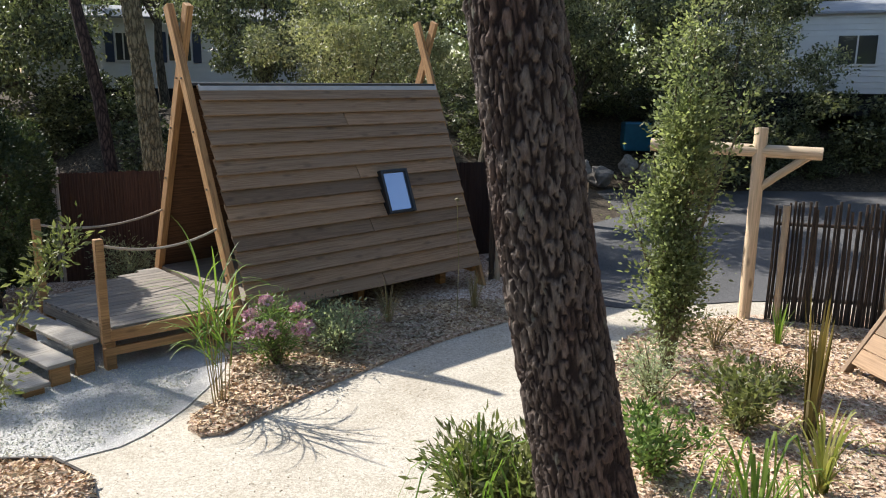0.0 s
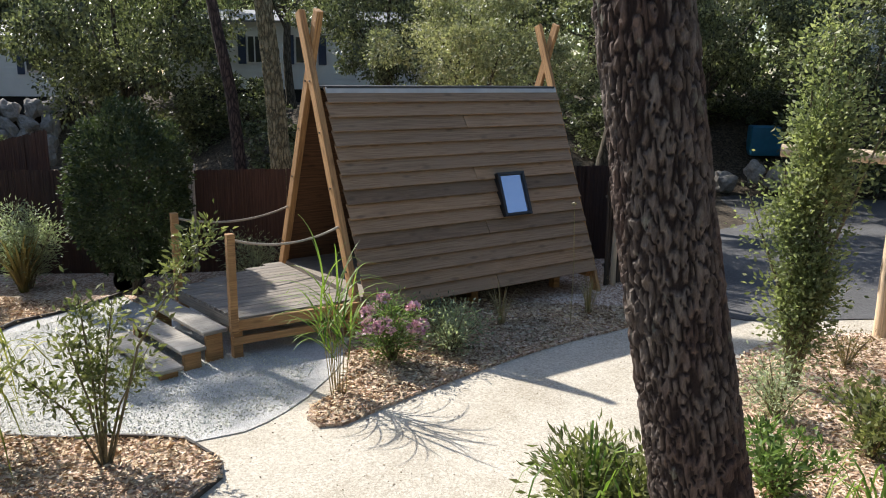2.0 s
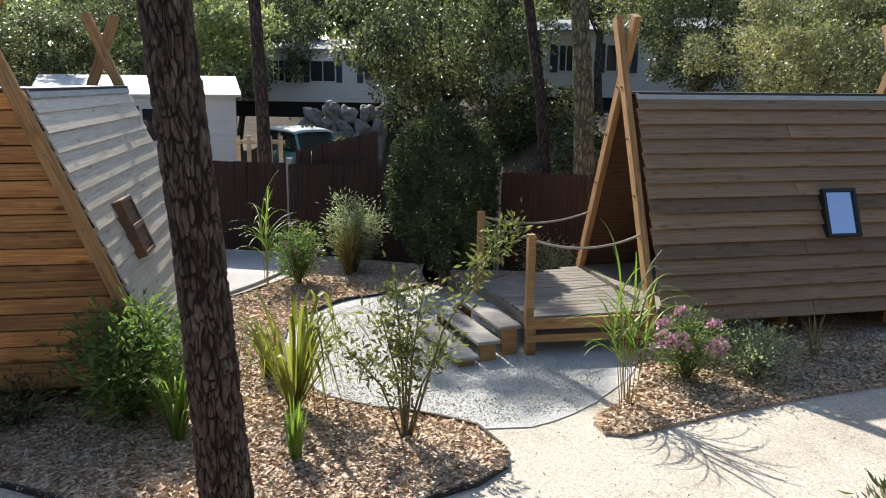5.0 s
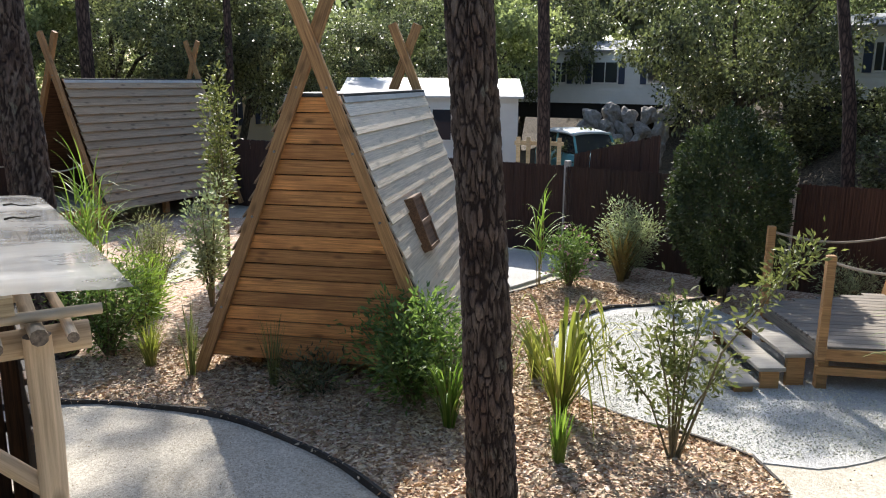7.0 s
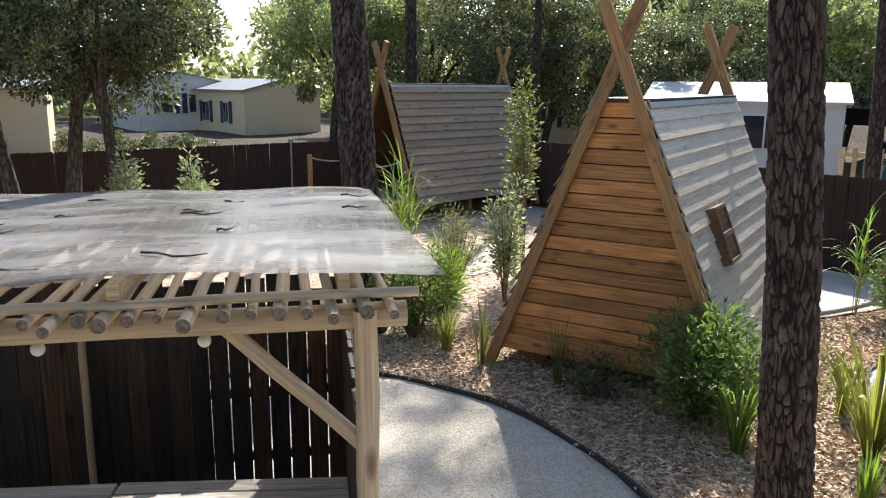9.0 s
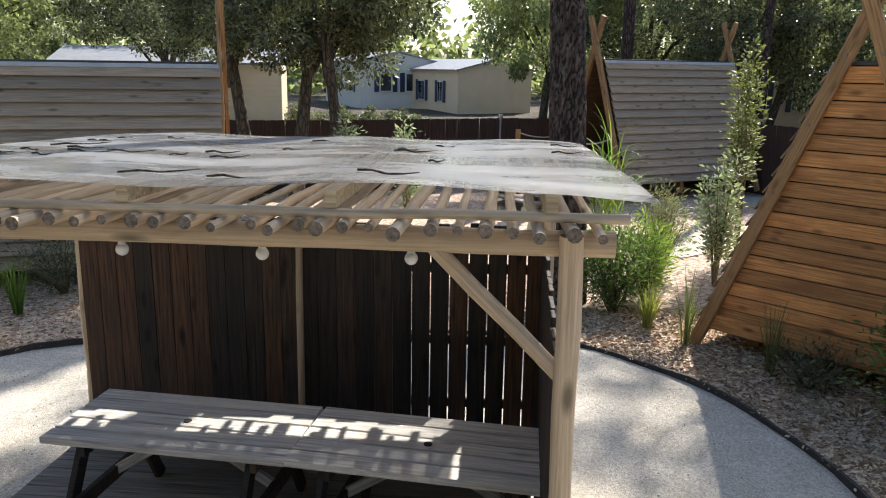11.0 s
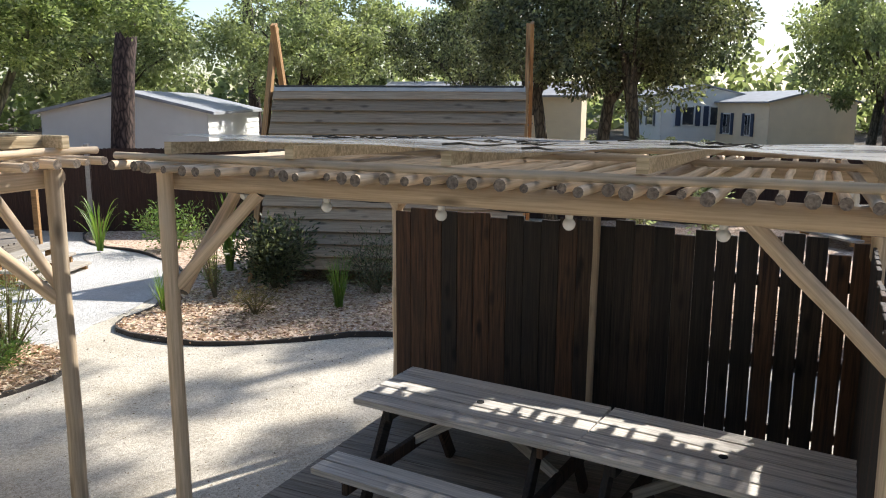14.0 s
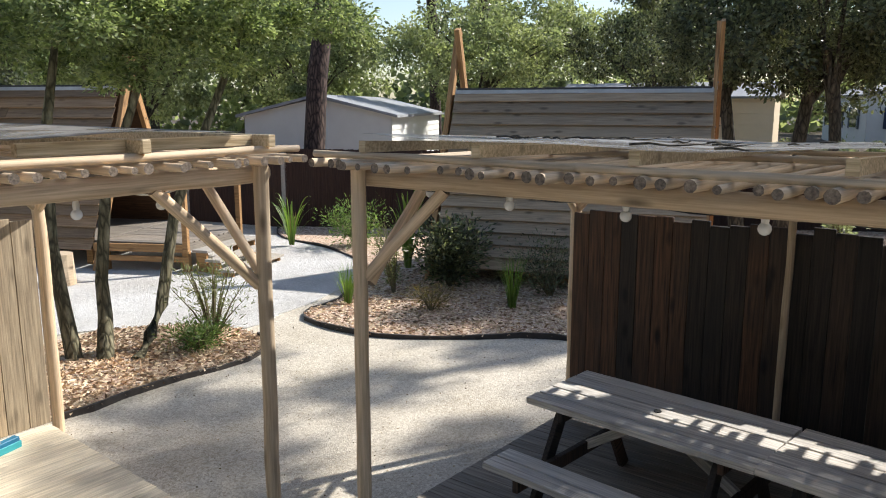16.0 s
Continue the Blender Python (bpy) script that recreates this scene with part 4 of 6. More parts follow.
for k, (x, w) in enumerate(((-0.12, 0.05), (0.0, 0.04), (0.11, 0.06))):
    part("lettering_bar", boxm(x - w, x + w, 0.017, 0.021, -0.02, 0.09, 0), M_FELT, sg)
for x in (-0.2, 0.2):
    part("hanger", tube([(x, 0, 0.2), (x, 0, 0.55)], [0.006, 0.006], 6), M_BLACK, sg)
M_REED = wood("dark reed stakes", (0.020, 0.014, 0.011), (0.07, 0.05, 0.037), axis=2, vary=1.0, knots=0)


def stake_screen(m, ln, hgt, n, seed, label):
    s = thing("stake_screen", m, label, "fence", "stake screens")
    rng = random.Random(seed)
    meshes = [mesh_of("stake", tube([(0, 0, 0), (0.01, 0.004, hgt * 0.5), (0, 0, hgt)], [0.022, 0.02, 0.017], 6, 0.1, k), M_REED) for k in range(3)]
    for i in range(n):
        hang("stake", meshes[i % 3], None, s, m=Matrix.Translation((ln * i / n, rng.uniform(-0.02, 0.02), 0)) @ Matrix.Rotation(rng.uniform(-0.02, 0.02), 4, "Y") @ Matrix.Diagonal((1, 1, rng.uniform(0.94, 1.02), 1)))
    for x in (0.12, ln * 0.45, ln * 0.9):
        log("support_post", (x, -0.07, 0), (x, -0.07, hgt * 0.98), 0.045, s, M_LOG, seed + int(x * 10))
    for z in (0.35, hgt - 0.3):
        log("rail", (0, 0.05, z), (ln, 0.05, z), 0.025, s, M_REED, seed + 3)


stake_screen(pose(4.40, 10.2, 0, 0, 0, -16), 3.2, 1.66, 72, 3, "dark upright stake screen with log posts beside the gate")
stake_screen(pose(0.75, 12.2, 0, 0, 0, 42), 2.1, 1.75, 46, 4, "dark upright stake screen at the hut's rear corner")


# ---- trees ----
def crown_points(count, clumps, seed, squash=0.75, inner=0.25):
    """Leaf places on many small uneven clumps spread through a crown of radius one."""
    rng = np.random.RandomState(seed)
    cc = rng.normal(size=(clumps, 3))
    cc /= np.linalg.norm(cc, axis=1)[:, None]
    cc *= rng.uniform(inner, 0.92, (clumps, 1)) ** 0.6
    cc[:, 2] *= squash
    rad = rng.uniform(0.13, 0.30, clumps)
    which = rng.randint(0, clumps, count)
    d = rng.normal(size=(count, 3))
    d /= np.linalg.norm(d, axis=1)[:, None]
    p = cc[which] + d * rad[which][:, None] * rng.uniform(0.35, 1.0, (count, 1)) * np.array([1, 1, 0.7])
    up = d + rng.normal(size=(count, 3)) * 0.6 + np.array([0, 0, -0.15])
    return p, up, cc


CROWNS = {}


def crown(kind):
    if kind not in CROWNS:
        mat, cnt, clumps, size, asp = {"oak_a": (L_OAK, 27000, 64, 0.034, 0.55), "oak_b": (L_OAK, 27000, 56, 0.033, 0.55), "light": (L_LIGHT, 20000, 48, 0.042, 0.6), "far_a": (L_OAK, 5000, 36, 0.075, 0.6), "far_b": (L_LIGHT, 5000, 36, 0.075, 0.6), "low": (L_OAK, 6000, 36, 0.065, 0.55),
                                       "pale": (L_PALE, 32000, 60, 0.03, 0.5), "pine": (L_PINE, 12000, 30, 0.06, 0.24), "open_pine": (L_PINE, 6200, 16, 0.06, 0.24), "mid_pine": (L_PINE, 8200, 24, 0.06, 0.24), "near": (L_NEAR, 17000, 46, 0.046, 0.5)}[kind]
        p, u, cc = crown_points(cnt, clumps, len(CROWNS) + 3, 0.35 if "pine" in kind else 0.7)
        CROWNS[kind] = (leaves_mesh("crown", p, u, size, asp, mat, len(CROWNS), 0.12), cc)
    return CROWNS[kind]


def limbs_bm(trunk_h, r, crown_c, crown_r, cc, seed, lean=(0, 0)):
    rng = random.Random(seed)
    out = bmesh.new()
    top = Vector((lean[0], lean[1], trunk_h))

    def add(bm):
        me = bpy.data.meshes.new("tmp")
        bm.to_mesh(me)
        bm.free()
        out.from_mesh(me)
        bpy.data.meshes.remove(me)
    pts = [Vector((lean[0] * q + 0.05 * math.sin(q * 5 + seed), lean[1] * q, trunk_h * q)) for q in (0, 0.08, 0.25, 0.5, 0.75, 1.0)]
    add(tube(pts, [r * 1.35, r * 1.08, r, r * 0.88, r * 0.78, r * 0.66], 12, 0.05, seed))
    for c in cc[:9]:
        e = crown_c + Vector(c) * crown_r
        mid = top.lerp(e, 0.5) + Vector((rng.uniform(-0.2, 0.2), rng.uniform(-0.2, 0.2), rng.uniform(0, 0.3)))
        add(tube([top - Vector((0, 0, rng.uniform(0, 0.25) * trunk_h)), mid, e], [r * 0.45, r * 0.28, r * 0.06], 6, 0.05, seed))
    return out


def tree(x, y, kind, trunk_h, r, crown_r, seed, label, name="tree", lift=0.6, z=None, lean=(0, 0), bark=M_BARK2, sx=1.0, sz=1.0):
    z = height(x, y) - 0.05 if z is None else z
    me, cc = crown(kind)
    t = thing(name, pose(x, y, z), label, "tree", "woodland trees")
    cpos = Vector((lean[0], lean[1], trunk_h + crown_r * lift * sz))
    part("trunk", limbs_bm(trunk_h, r, cpos, crown_r * sx, cc, seed, lean), bark, t, "rough bark trunk with limbs", smooth=True)
    hang("crown", me, None, t, "loose leafy crown", Matrix.Translation(cpos) @ Matrix.Rotation(seed * 1.3, 4, "Z") @ Matrix.Diagonal((crown_r * sx, crown_r * sx, crown_r * sz, 1)))
    return t


def pine_trunk(pts, radii, label, seed, crown_c=None, crown_r=3.0, bark=None):
    """A tall pine whose bark stands in deep plates."""
    t = thing("pine_tree", pose(*pts[0]), label, "pine tree", "tall pines")
    o = Vector(pts[0])
    path = []
    for a, b, ra, rb in zip(pts, pts[1:], radii, radii[1:]):
        a, b = Vector(a), Vector(b)
        k = max(2, int((b - a).length / (0.021 if seed < 3 else 0.04))) if a.z < 5 else 6
        path += [(a.lerp(b, i / k) - o, ra + (rb - ra) * i / k) for i in range(k)]
    path.append((Vector(pts[-1]) - o, radii[-1]))
    bm = bmesh.new()
    sides = 132 if seed < 3 else 72
    prev = None
    tones = []
    for p, r in path:
        ring = []
        for j in range(sides):
            a = 2 * math.pi * j / sides
            d = Vector((math.cos(a), math.sin(a), 0))
            q = Vector((d.x * r * 27, d.y * r * 27, p.z * 7.4 + seed * 7))
            q += Vector((noise.noise(q * 0.7), noise.noise(q * 0.7 + Vector((9, 3, 1))), noise.noise(q * 0.7 + Vector((4, 7, 2))))) * 0.7
            dist = noise.voronoi(q)[0]
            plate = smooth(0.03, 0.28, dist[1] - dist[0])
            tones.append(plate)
            h = 0.022 * plate + 0.012 * noise.noise(q * 0.9) + 0.006 * noise.noise(q * 5) - 0.016
            ring.append(bm.verts.new(p + d * (r + h * min(1, r / 0.2))))
        if prev:
            for j in range(sides):
                bm.faces.new((prev[j], prev[(j + 1) % sides], ring[(j + 1) % sides], ring[j]))
        prev = ring
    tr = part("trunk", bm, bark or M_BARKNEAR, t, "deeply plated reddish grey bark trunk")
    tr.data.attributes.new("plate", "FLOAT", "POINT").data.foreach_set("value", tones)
    if crown_c:
        me, cc = crown("open_pine")
        hang("crown", me, None, t, "flat needle crown high above", Matrix.Translation(Vector(crown_c) - o) @ Matrix.Rotation(seed, 4, "Z") @ Matrix.Diagonal((crown_r, crown_r, crown_r, 1)))
    return t


def bark_near():
    m, n, l, b = material("plated pine bark", 0.95)
    big = noise_tex(n, l, coords(n, l, (3, 3, 1.2)), 1.0, 3)
    fine = noise_tex(n, l, coords(n, l, (60, 60, 18)), 1.0, 6, 0.7)
    flake = noise_tex(n, l, coords(n, l, (16, 16, 5)), 1.0, 4, 0.6)
    pr = ramp(n, [(0.36, (0.055, 0.042, 0.036)), (0.50, (0.12, 0.098, 0.085)), (0.74, (0.20, 0.176, 0.158))])
    l.new(flake.outputs[0], pr.inputs[0])
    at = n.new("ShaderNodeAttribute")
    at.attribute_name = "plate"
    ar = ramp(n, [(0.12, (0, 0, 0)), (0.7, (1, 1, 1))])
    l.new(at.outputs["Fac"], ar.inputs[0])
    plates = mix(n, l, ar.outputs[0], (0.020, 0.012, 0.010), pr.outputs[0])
    tint = ramp(n, [(0.35, (0.9, 0.70, 0.63)), (0.6, (1.1, 1.09, 1.06))])
    l.new(big.outputs[0], tint.inputs[0])
    fr = ramp(n, [(0.3, (0.55, 0.52, 0.52)), (0.7, (1.3, 1.28, 1.25))])
    l.new(fine.outputs[0], fr.inputs[0])
    spots = noise_tex(n, l, coords(n, l, (7, 7, 4)), 1.0, 5, 0.65)
    lr = ramp(n, [(0.60, (0, 0, 0)), (0.66, (0.75, 0.75, 0.75))])
    l.new(spots.outputs[0], lr.inputs[0])
    lichen = mix(n, l, mix(n, l, 1.0, lr.outputs[0], ar.outputs[0], "MULTIPLY"), mix(n, l, 1.0, plates, tint.outputs[0], "MULTIPLY"), (0.19, 0.195, 0.155))
    l.new(mix(n, l, 1.0, lichen, fr.outputs[0], "MULTIPLY"), b.inputs["Base Color"])
    bump(n, l, b, fine.outputs[0], 0.9, 0.02)
    return m


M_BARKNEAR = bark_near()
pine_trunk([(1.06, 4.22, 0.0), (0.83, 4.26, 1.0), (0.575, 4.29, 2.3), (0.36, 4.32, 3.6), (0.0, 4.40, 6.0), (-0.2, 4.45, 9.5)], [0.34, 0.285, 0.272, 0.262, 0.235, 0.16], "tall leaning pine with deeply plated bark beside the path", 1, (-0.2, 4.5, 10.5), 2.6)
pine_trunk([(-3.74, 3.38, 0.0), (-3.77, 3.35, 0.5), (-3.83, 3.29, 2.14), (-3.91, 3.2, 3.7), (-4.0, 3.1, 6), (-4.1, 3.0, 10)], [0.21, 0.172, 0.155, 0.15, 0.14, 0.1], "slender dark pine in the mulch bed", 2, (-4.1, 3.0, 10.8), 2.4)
pine_trunk([(-9.88, 2.02, 0.0), (-9.91, 1.94, 2.16), (-9.93, 1.84, 4.2), (-9.95, 1.7, 6), (-10, 1.6, 10.2)], [0.27, 0.225, 0.205, 0.19, 0.12], "dark pine behind the picnic shelter", 3, (-10, 1.6, 10.7), 1.6)
pine_trunk([(-5.5, 15.0, 0.0), (-5.54, 14.97, 1.3), (-5.64, 14.94, 3.1), (-5.77, 14.88, 4.6), (-6.1, 14.8, 9)], [0.25, 0.21, 0.18, 0.17, 0.13], "pine trunk with mossy bark behind the hut", 4, (-6.1, 14.8, 9.5), 1.2, M_MOSS)
# woodland: dark evergreen oaks on the bank and beyond the fences
rng = random.Random(77)
WOOD = [(-12, 21, "oak_a", 2.6, 3.4), (-8.5, 24, "oak_b", 3.0, 3.2), (-4.6, 19.5, "oak_a", 2.6, 2.3), (3.6, 24, "oak_a", 3.0, 3.0), (0.9, 18.6, "oak_b", 3.4, 2.5), (7.0, 20.5, "oak_b", 2.8, 2.6), 
        (-23.5, 18.5, "oak_a", 2.4, 3.0), (-30, 26, "oak_b", 2.6, 3.6), (3.0, 29.5, "oak_a", 3.2, 3.4), (9.5, 28.5, "oak_b", 3.0, 3.2), (-24, 22, "light", 2.8, 3.4), (-13.5, 27, "light", 3.4, 3.6), (-2, 28, "oak_a", 3, 3.4), (16.0, 22.0, "oak_b", 2.2, 2.4), (18, 18, "oak_a", 2.4, 3.2), (5.5, 32, "oak_b", 3, 4),
        (-24, 11, "oak_a", 2.6, 3.0), (-22.6, 9.3, "oak_a", 3.3, 2.9), (-26, 4.5, "light", 2.8, 2.6), (-26.5, 8, "oak_b", 2.7, 3.0), (-23, 14.5, "oak_b", 2.4, 2.6), (-29, 15, "light", 2.8, 3.4), (-17.0, -2.4, "oak_a", 3.2, 2.9), (-17.6, -3.3, "oak_b", 3.4, 1.9), (-16.6, -1.3, "oak_a", 3.5, 1.8), (-24, -7, "oak_b", 3.0, 2.7), (-20.5, -11.8, "light", 3.0, 2.5), (-33, -9, "light", 3.2, 3.2),
        (-21, -17.5, "light", 3.0, 2.9), (-16, -21, "light", 2.8, 3.0), (-13.5, -24, "oak_a", 2.6, 3.2), (-36, 10, "light", 3, 3.5), (-34, 17, "oak_a", 3, 3.8), (-27, 27, "oak_b", 3, 4), (-20, 32, "oak_a", 3, 4), (-8, 34, "oak_b", 3, 4.4), (12, 34, "oak_a", 3, 4.4), (20, 29, "oak_b", 3, 4.2),
        (-10, -19.5, "near", 2.6, 2.6), (-7.4, -17, "oak_b", 2.5, 2.5), (-30, -14, "light", 3, 3), (25, 16, "oak_a", 2.6, 4), (24, 8, "oak_b", 2.6, 4)]
for k, (x, y, kind, th, cr) in enumerate(WOOD):
    tree(x, y, kind, th, rng.uniform(0.13, 0.22), cr, k + 1, {"light": "sunlit pale green oak", "near": "sunlit pale green oak"}.get(kind, "dark evergreen oak at the wood's edge"), lift=0.5, lean=(rng.uniform(-0.5, 0.5), rng.uniform(-0.5, 0.5)), sz=rng.uniform(0.95, 1.25))
FAR = [(-52 + 6.5 * i + rng.uniform(-2, 2), 46 + rng.uniform(-4, 6)) for i in range(14)] + [(-56 + rng.uniform(-5, 5), -30 + 7 * i + rng.uniform(-2, 2)) for i in range(11)] + [(-44 + 6 * i, -38 + rng.uniform(-3, 3)) for i in range(8)]
for k, (x, y) in enumerate(FAR):
    if x < -48 and (k % 2 == 1 or -26 < y < -12):
        continue
    tree(x, y, ("far_a", "far_b", "far_a")[k % 3], 4.0, 0.25, 5.2, k + 60, "tall oak in the far woods", lift=0.45, sz=1.2)
# open pale crown behind the first hut, dead trunk beside it
tree(-1.8, 16.4, "pale", 1.8, 0.16, 2.25, 91, "rounded olive green arbutus behind the hut", lift=0.75, z=0.2)
# thin pines against the light; the last two are added to dapple the path
for k, (x, y, h, r, lx) in enumerate(((-25.5, -13.5, 13, 0.2, 0.6), (-24.2, -14.8, 13, 0.19, 0.9), (-14.0, -12.1, 11, 0.24, -1.7), (-13.1, 13.9, 10, 0.15, -0.4), (-7.6, 18.0, 9, 0.14, -1.2), (-31, 9, 13, 0.2, 0.2), (-21.2, 5.9, 14.0, 0.16, 0.0), (-20.4, 9.3, 14.0, 0.10, 0.0), (-19.4, 3.9, 14.0, 0.14, 0.0))):
    me, cc = crown("pine" if h < 14.0 else "open_pine" if r > 0.12 else "mid_pine")
    t = thing("pine_tree", pose(x, y, height(x, y) - 0.05), "thin tall pine with bare stem", "pine tree", "thin pines")
    part("trunk", tube([(0, 0, 0), (lx * 0.2, 0, h * 0.3), (lx * 0.6, 0, h * 0.6), (lx, 0, h)], [r * 1.1, r, r * 0.85, r * 0.6], 12, 0.06, k), M_BARK, t, smooth=True)
    # crowns are out of view; the listed radii are set by the shade they cast
    pr_ = {-21.2: 3.4, -20.4: 3.1, -19.4: 3.2}.get(x, {-13.1: 1.35}.get(x, 0.9) if y > 10 else 2.4)
    hang("crown", me, None, t, "", Matrix.Translation((lx, 0, h + 0.3)) @ Matrix.Rotation(k, 4, "Z") @ Matrix.Diagonal((pr_, pr_, pr_, 1)))
# three slender stems with a low leafy crown by the second shelter
STEMS = (((-5.01, -7.89, 0), (-5.0, -8.0, 0.6), (-4.97, -8.07, 1.3), (-5.0, -8.05, 2.4), (-5.2, -8.03, 3.4)),
         ((-5.18, -7.61, 0), (-5.33, -7.76, 0.45), (-5.35, -7.8, 0.85), (-5.44, -7.74, 1.82), (-5.85, -7.4, 3.3)),
         ((-5.36, -7.30, 0), (-5.62, -7.40, 0.22), (-5.83, -7.44, 0.52), (-5.99, -7.31, 1.6), (-6.8, -7.0, 3.5)))
for k, pts in enumerate(STEMS):
    o = Vector(pts[0])
    t = thing("slender_tree", pose(*pts[0]), "slender curved mossy tree stem in the mulch bed", "tree", "slender trees")
    part("trunk", tube([Vector(p) - o for p in pts], [0.095, 0.078, 0.07, 0.06, 0.035], 10, 0.06, k), M_MOSS, t, "mossy grey green bark stem", smooth=True)
    me, cc = crown("near")
    hang("crown", me, None, t, "sunlit pale green leaves", Matrix.Translation(Vector(pts[-1]) - o + Vector((0, 0, 0.35))) @ Matrix.Rotation(k * 2.1, 4, "Z") @ Matrix.Diagonal((1.45, 1.45, 1.15, 1)))
stump = thing("tree_stump", pose(-7.2, -11.43, 0), "pale sawn tree stump", "stump")
part("wood", tube([(0, 0, 0), (0, 0, 0.25), (0, 0, 0.5)], [0.24, 0.22, 0.22], 14, 0.05, 3), M_LOG, stump)


# ---- shrubs and grasses ----
def shrub(x, y, hgt, rad, count, size, asp, mat, seed, label, stems=9, style="ball", name="shrub", z=0.03, flowers=0, low=0.15):
    t = thing(name, pose(x, y, z), label, "shrub", "garden shrubs")
    r = np.random.RandomState(seed)
    out = bmesh.new()
    cs, us = [], []
    for k in range(stems):
        a = r.uniform(0, 2 * math.pi)
        q = r.uniform(0.25, 1.0)
        hh = hgt * (1 - 0.35 * q * q) * r.uniform(0.8, 1.05) if style != "column" else hgt * r.uniform(0.55, 1.0)
        end = Vector((math.cos(a) * rad * q * (1 if style != "column" else (1 - 0.6 * hh / hgt)), math.sin(a) * rad * q * (1 if style != "column" else (1 - 0.6 * hh / hgt)), hh))
        mid = Vector((end.x * 0.45, end.y * 0.45, hh * 0.5))
        bm = tube([(end.x * 0.06, end.y * 0.06, 0), mid, end], [0.012 + 0.004 * hgt, 0.009, 0.003], 5)
        me = bpy.data.meshes.new("tmp")
        bm.to_mesh(me)
        bm.free()
        out.from_mesh(me)
        bpy.data.meshes.remove(me)
        n = count // stems
        s = np.clip(r.uniform(low, 1.0, 7)[r.randint(0, 7, n)] + r.normal(size=n) * 0.06, low, 1.04) if style != "ball" else r.uniform(low, 1.02, n) ** 0.8
        base = np.array([np.array(Vector((0, 0, 0)).lerp(mid, v * 2) if v < 0.5 else mid.lerp(end, v * 2 - 1)) for v in s])
        fat = rad * (0.28 if style != "column" else 0.21)
        off = r.normal(size=(n, 3)) * fat * np.array([1, 1, 0.6]) * (0.45 + 0.55 * (1 - np.abs(s - 0.6)))[:, None] * (0.55 if style == "wisp" else 1)
        cs.append(base + off)
        us.append(off / (fat + 1e-6) + np.array([0, 0, 0.45]) + r.normal(size=(n, 3)) * 0.4)
    part("branching", out, M_STEM, t)
    c = np.concatenate(cs)
    c[:, 2] = np.maximum(c[:, 2], 0.03)
    hang("foliage", leaves_mesh("leaves", c, np.concatenate(us), size, asp, mat, seed, 0.1), None, t)
    if flowers:
        d = r.normal(size=(flowers, 3))
        d /= np.linalg.norm(d, axis=1)[:, None]
        d[:, 2] = np.abs(d[:, 2])
        cl = r.randint(0, 14, flowers)
        cen = r.normal(size=(14, 3))
        cen /= np.linalg.norm(cen, axis=1)[:, None]
        cen[:, 2] = np.abs(cen[:, 2]) * 0.7 + 0.25
        p = cen[cl] * np.array([rad * 0.85, rad * 0.85, hgt * 1.05]) + d * 0.06
        hang("blossom", leaves_mesh("blossom", p, d + r.normal(size=(flowers, 3)) * 0.5, 0.048, 0.85, L_PINK, seed + 1, 0.15), None, t, "pale pink blossom")
    return t


def dense_bush(x, y, hgt, rad, count, mat, seed, label, size=0.05):
    """A closed rounded bush with a lumpy outline."""
    r = np.random.RandomState(seed)
    t = thing("round_bush", pose(x, y, 0.02), label, "bush")
    d = r.normal(size=(count, 3))
    d /= np.linalg.norm(d, axis=1)[:, None]
    lump = np.array([0.86 + 0.20 * noise.noise(Vector(v) * 2.6 + Vector((seed, 0, 0))) + 0.09 * noise.noise(Vector(v) * 7) for v in d])
    p = d * (lump * r.uniform(0.80, 1.03, count) ** 0.7)[:, None]
    p = p * np.array([rad, rad, hgt * 0.5])
    p[:, 2] += hgt * 0.52
    taper = 0.72 + 0.38 * np.clip(p[:, 2] / hgt, 0, 0.6)
    p[:, :2] *= taper[:, None]
    hang("foliage", leaves_mesh("leaves", p, d + r.normal(size=(count, 3)) * 0.6 + np.array([0, 0, 0.2]), size, 0.55, mat, seed, 0.12), None, t)
    part("trunk", tube([(0, 0, 0), (0.02, 0, hgt * 0.4), (0, 0, hgt * 0.8)], [0.07, 0.05, 0.02], 8), M_BARK2, t)


def clump(x, y, count, hgt, spread, width, droop, mat, seed, label, name="grass_clump", base=0.06, extra=7):
    t = thing(name, pose(x, y, 0.03), label, "grass", "ornamental grasses")
    hang("foliage", blades_mesh("foliage", count, hgt, spread, width, droop, mat, seed, base), None, t)
    if extra:
        hang("dry_growth", blades_mesh("dry_growth", extra, hgt * 0.75, spread * 0.25, width * 0.5, 0.0, L_DRY, seed + 5, base), None, t, "straw coloured lower stems")
    return t


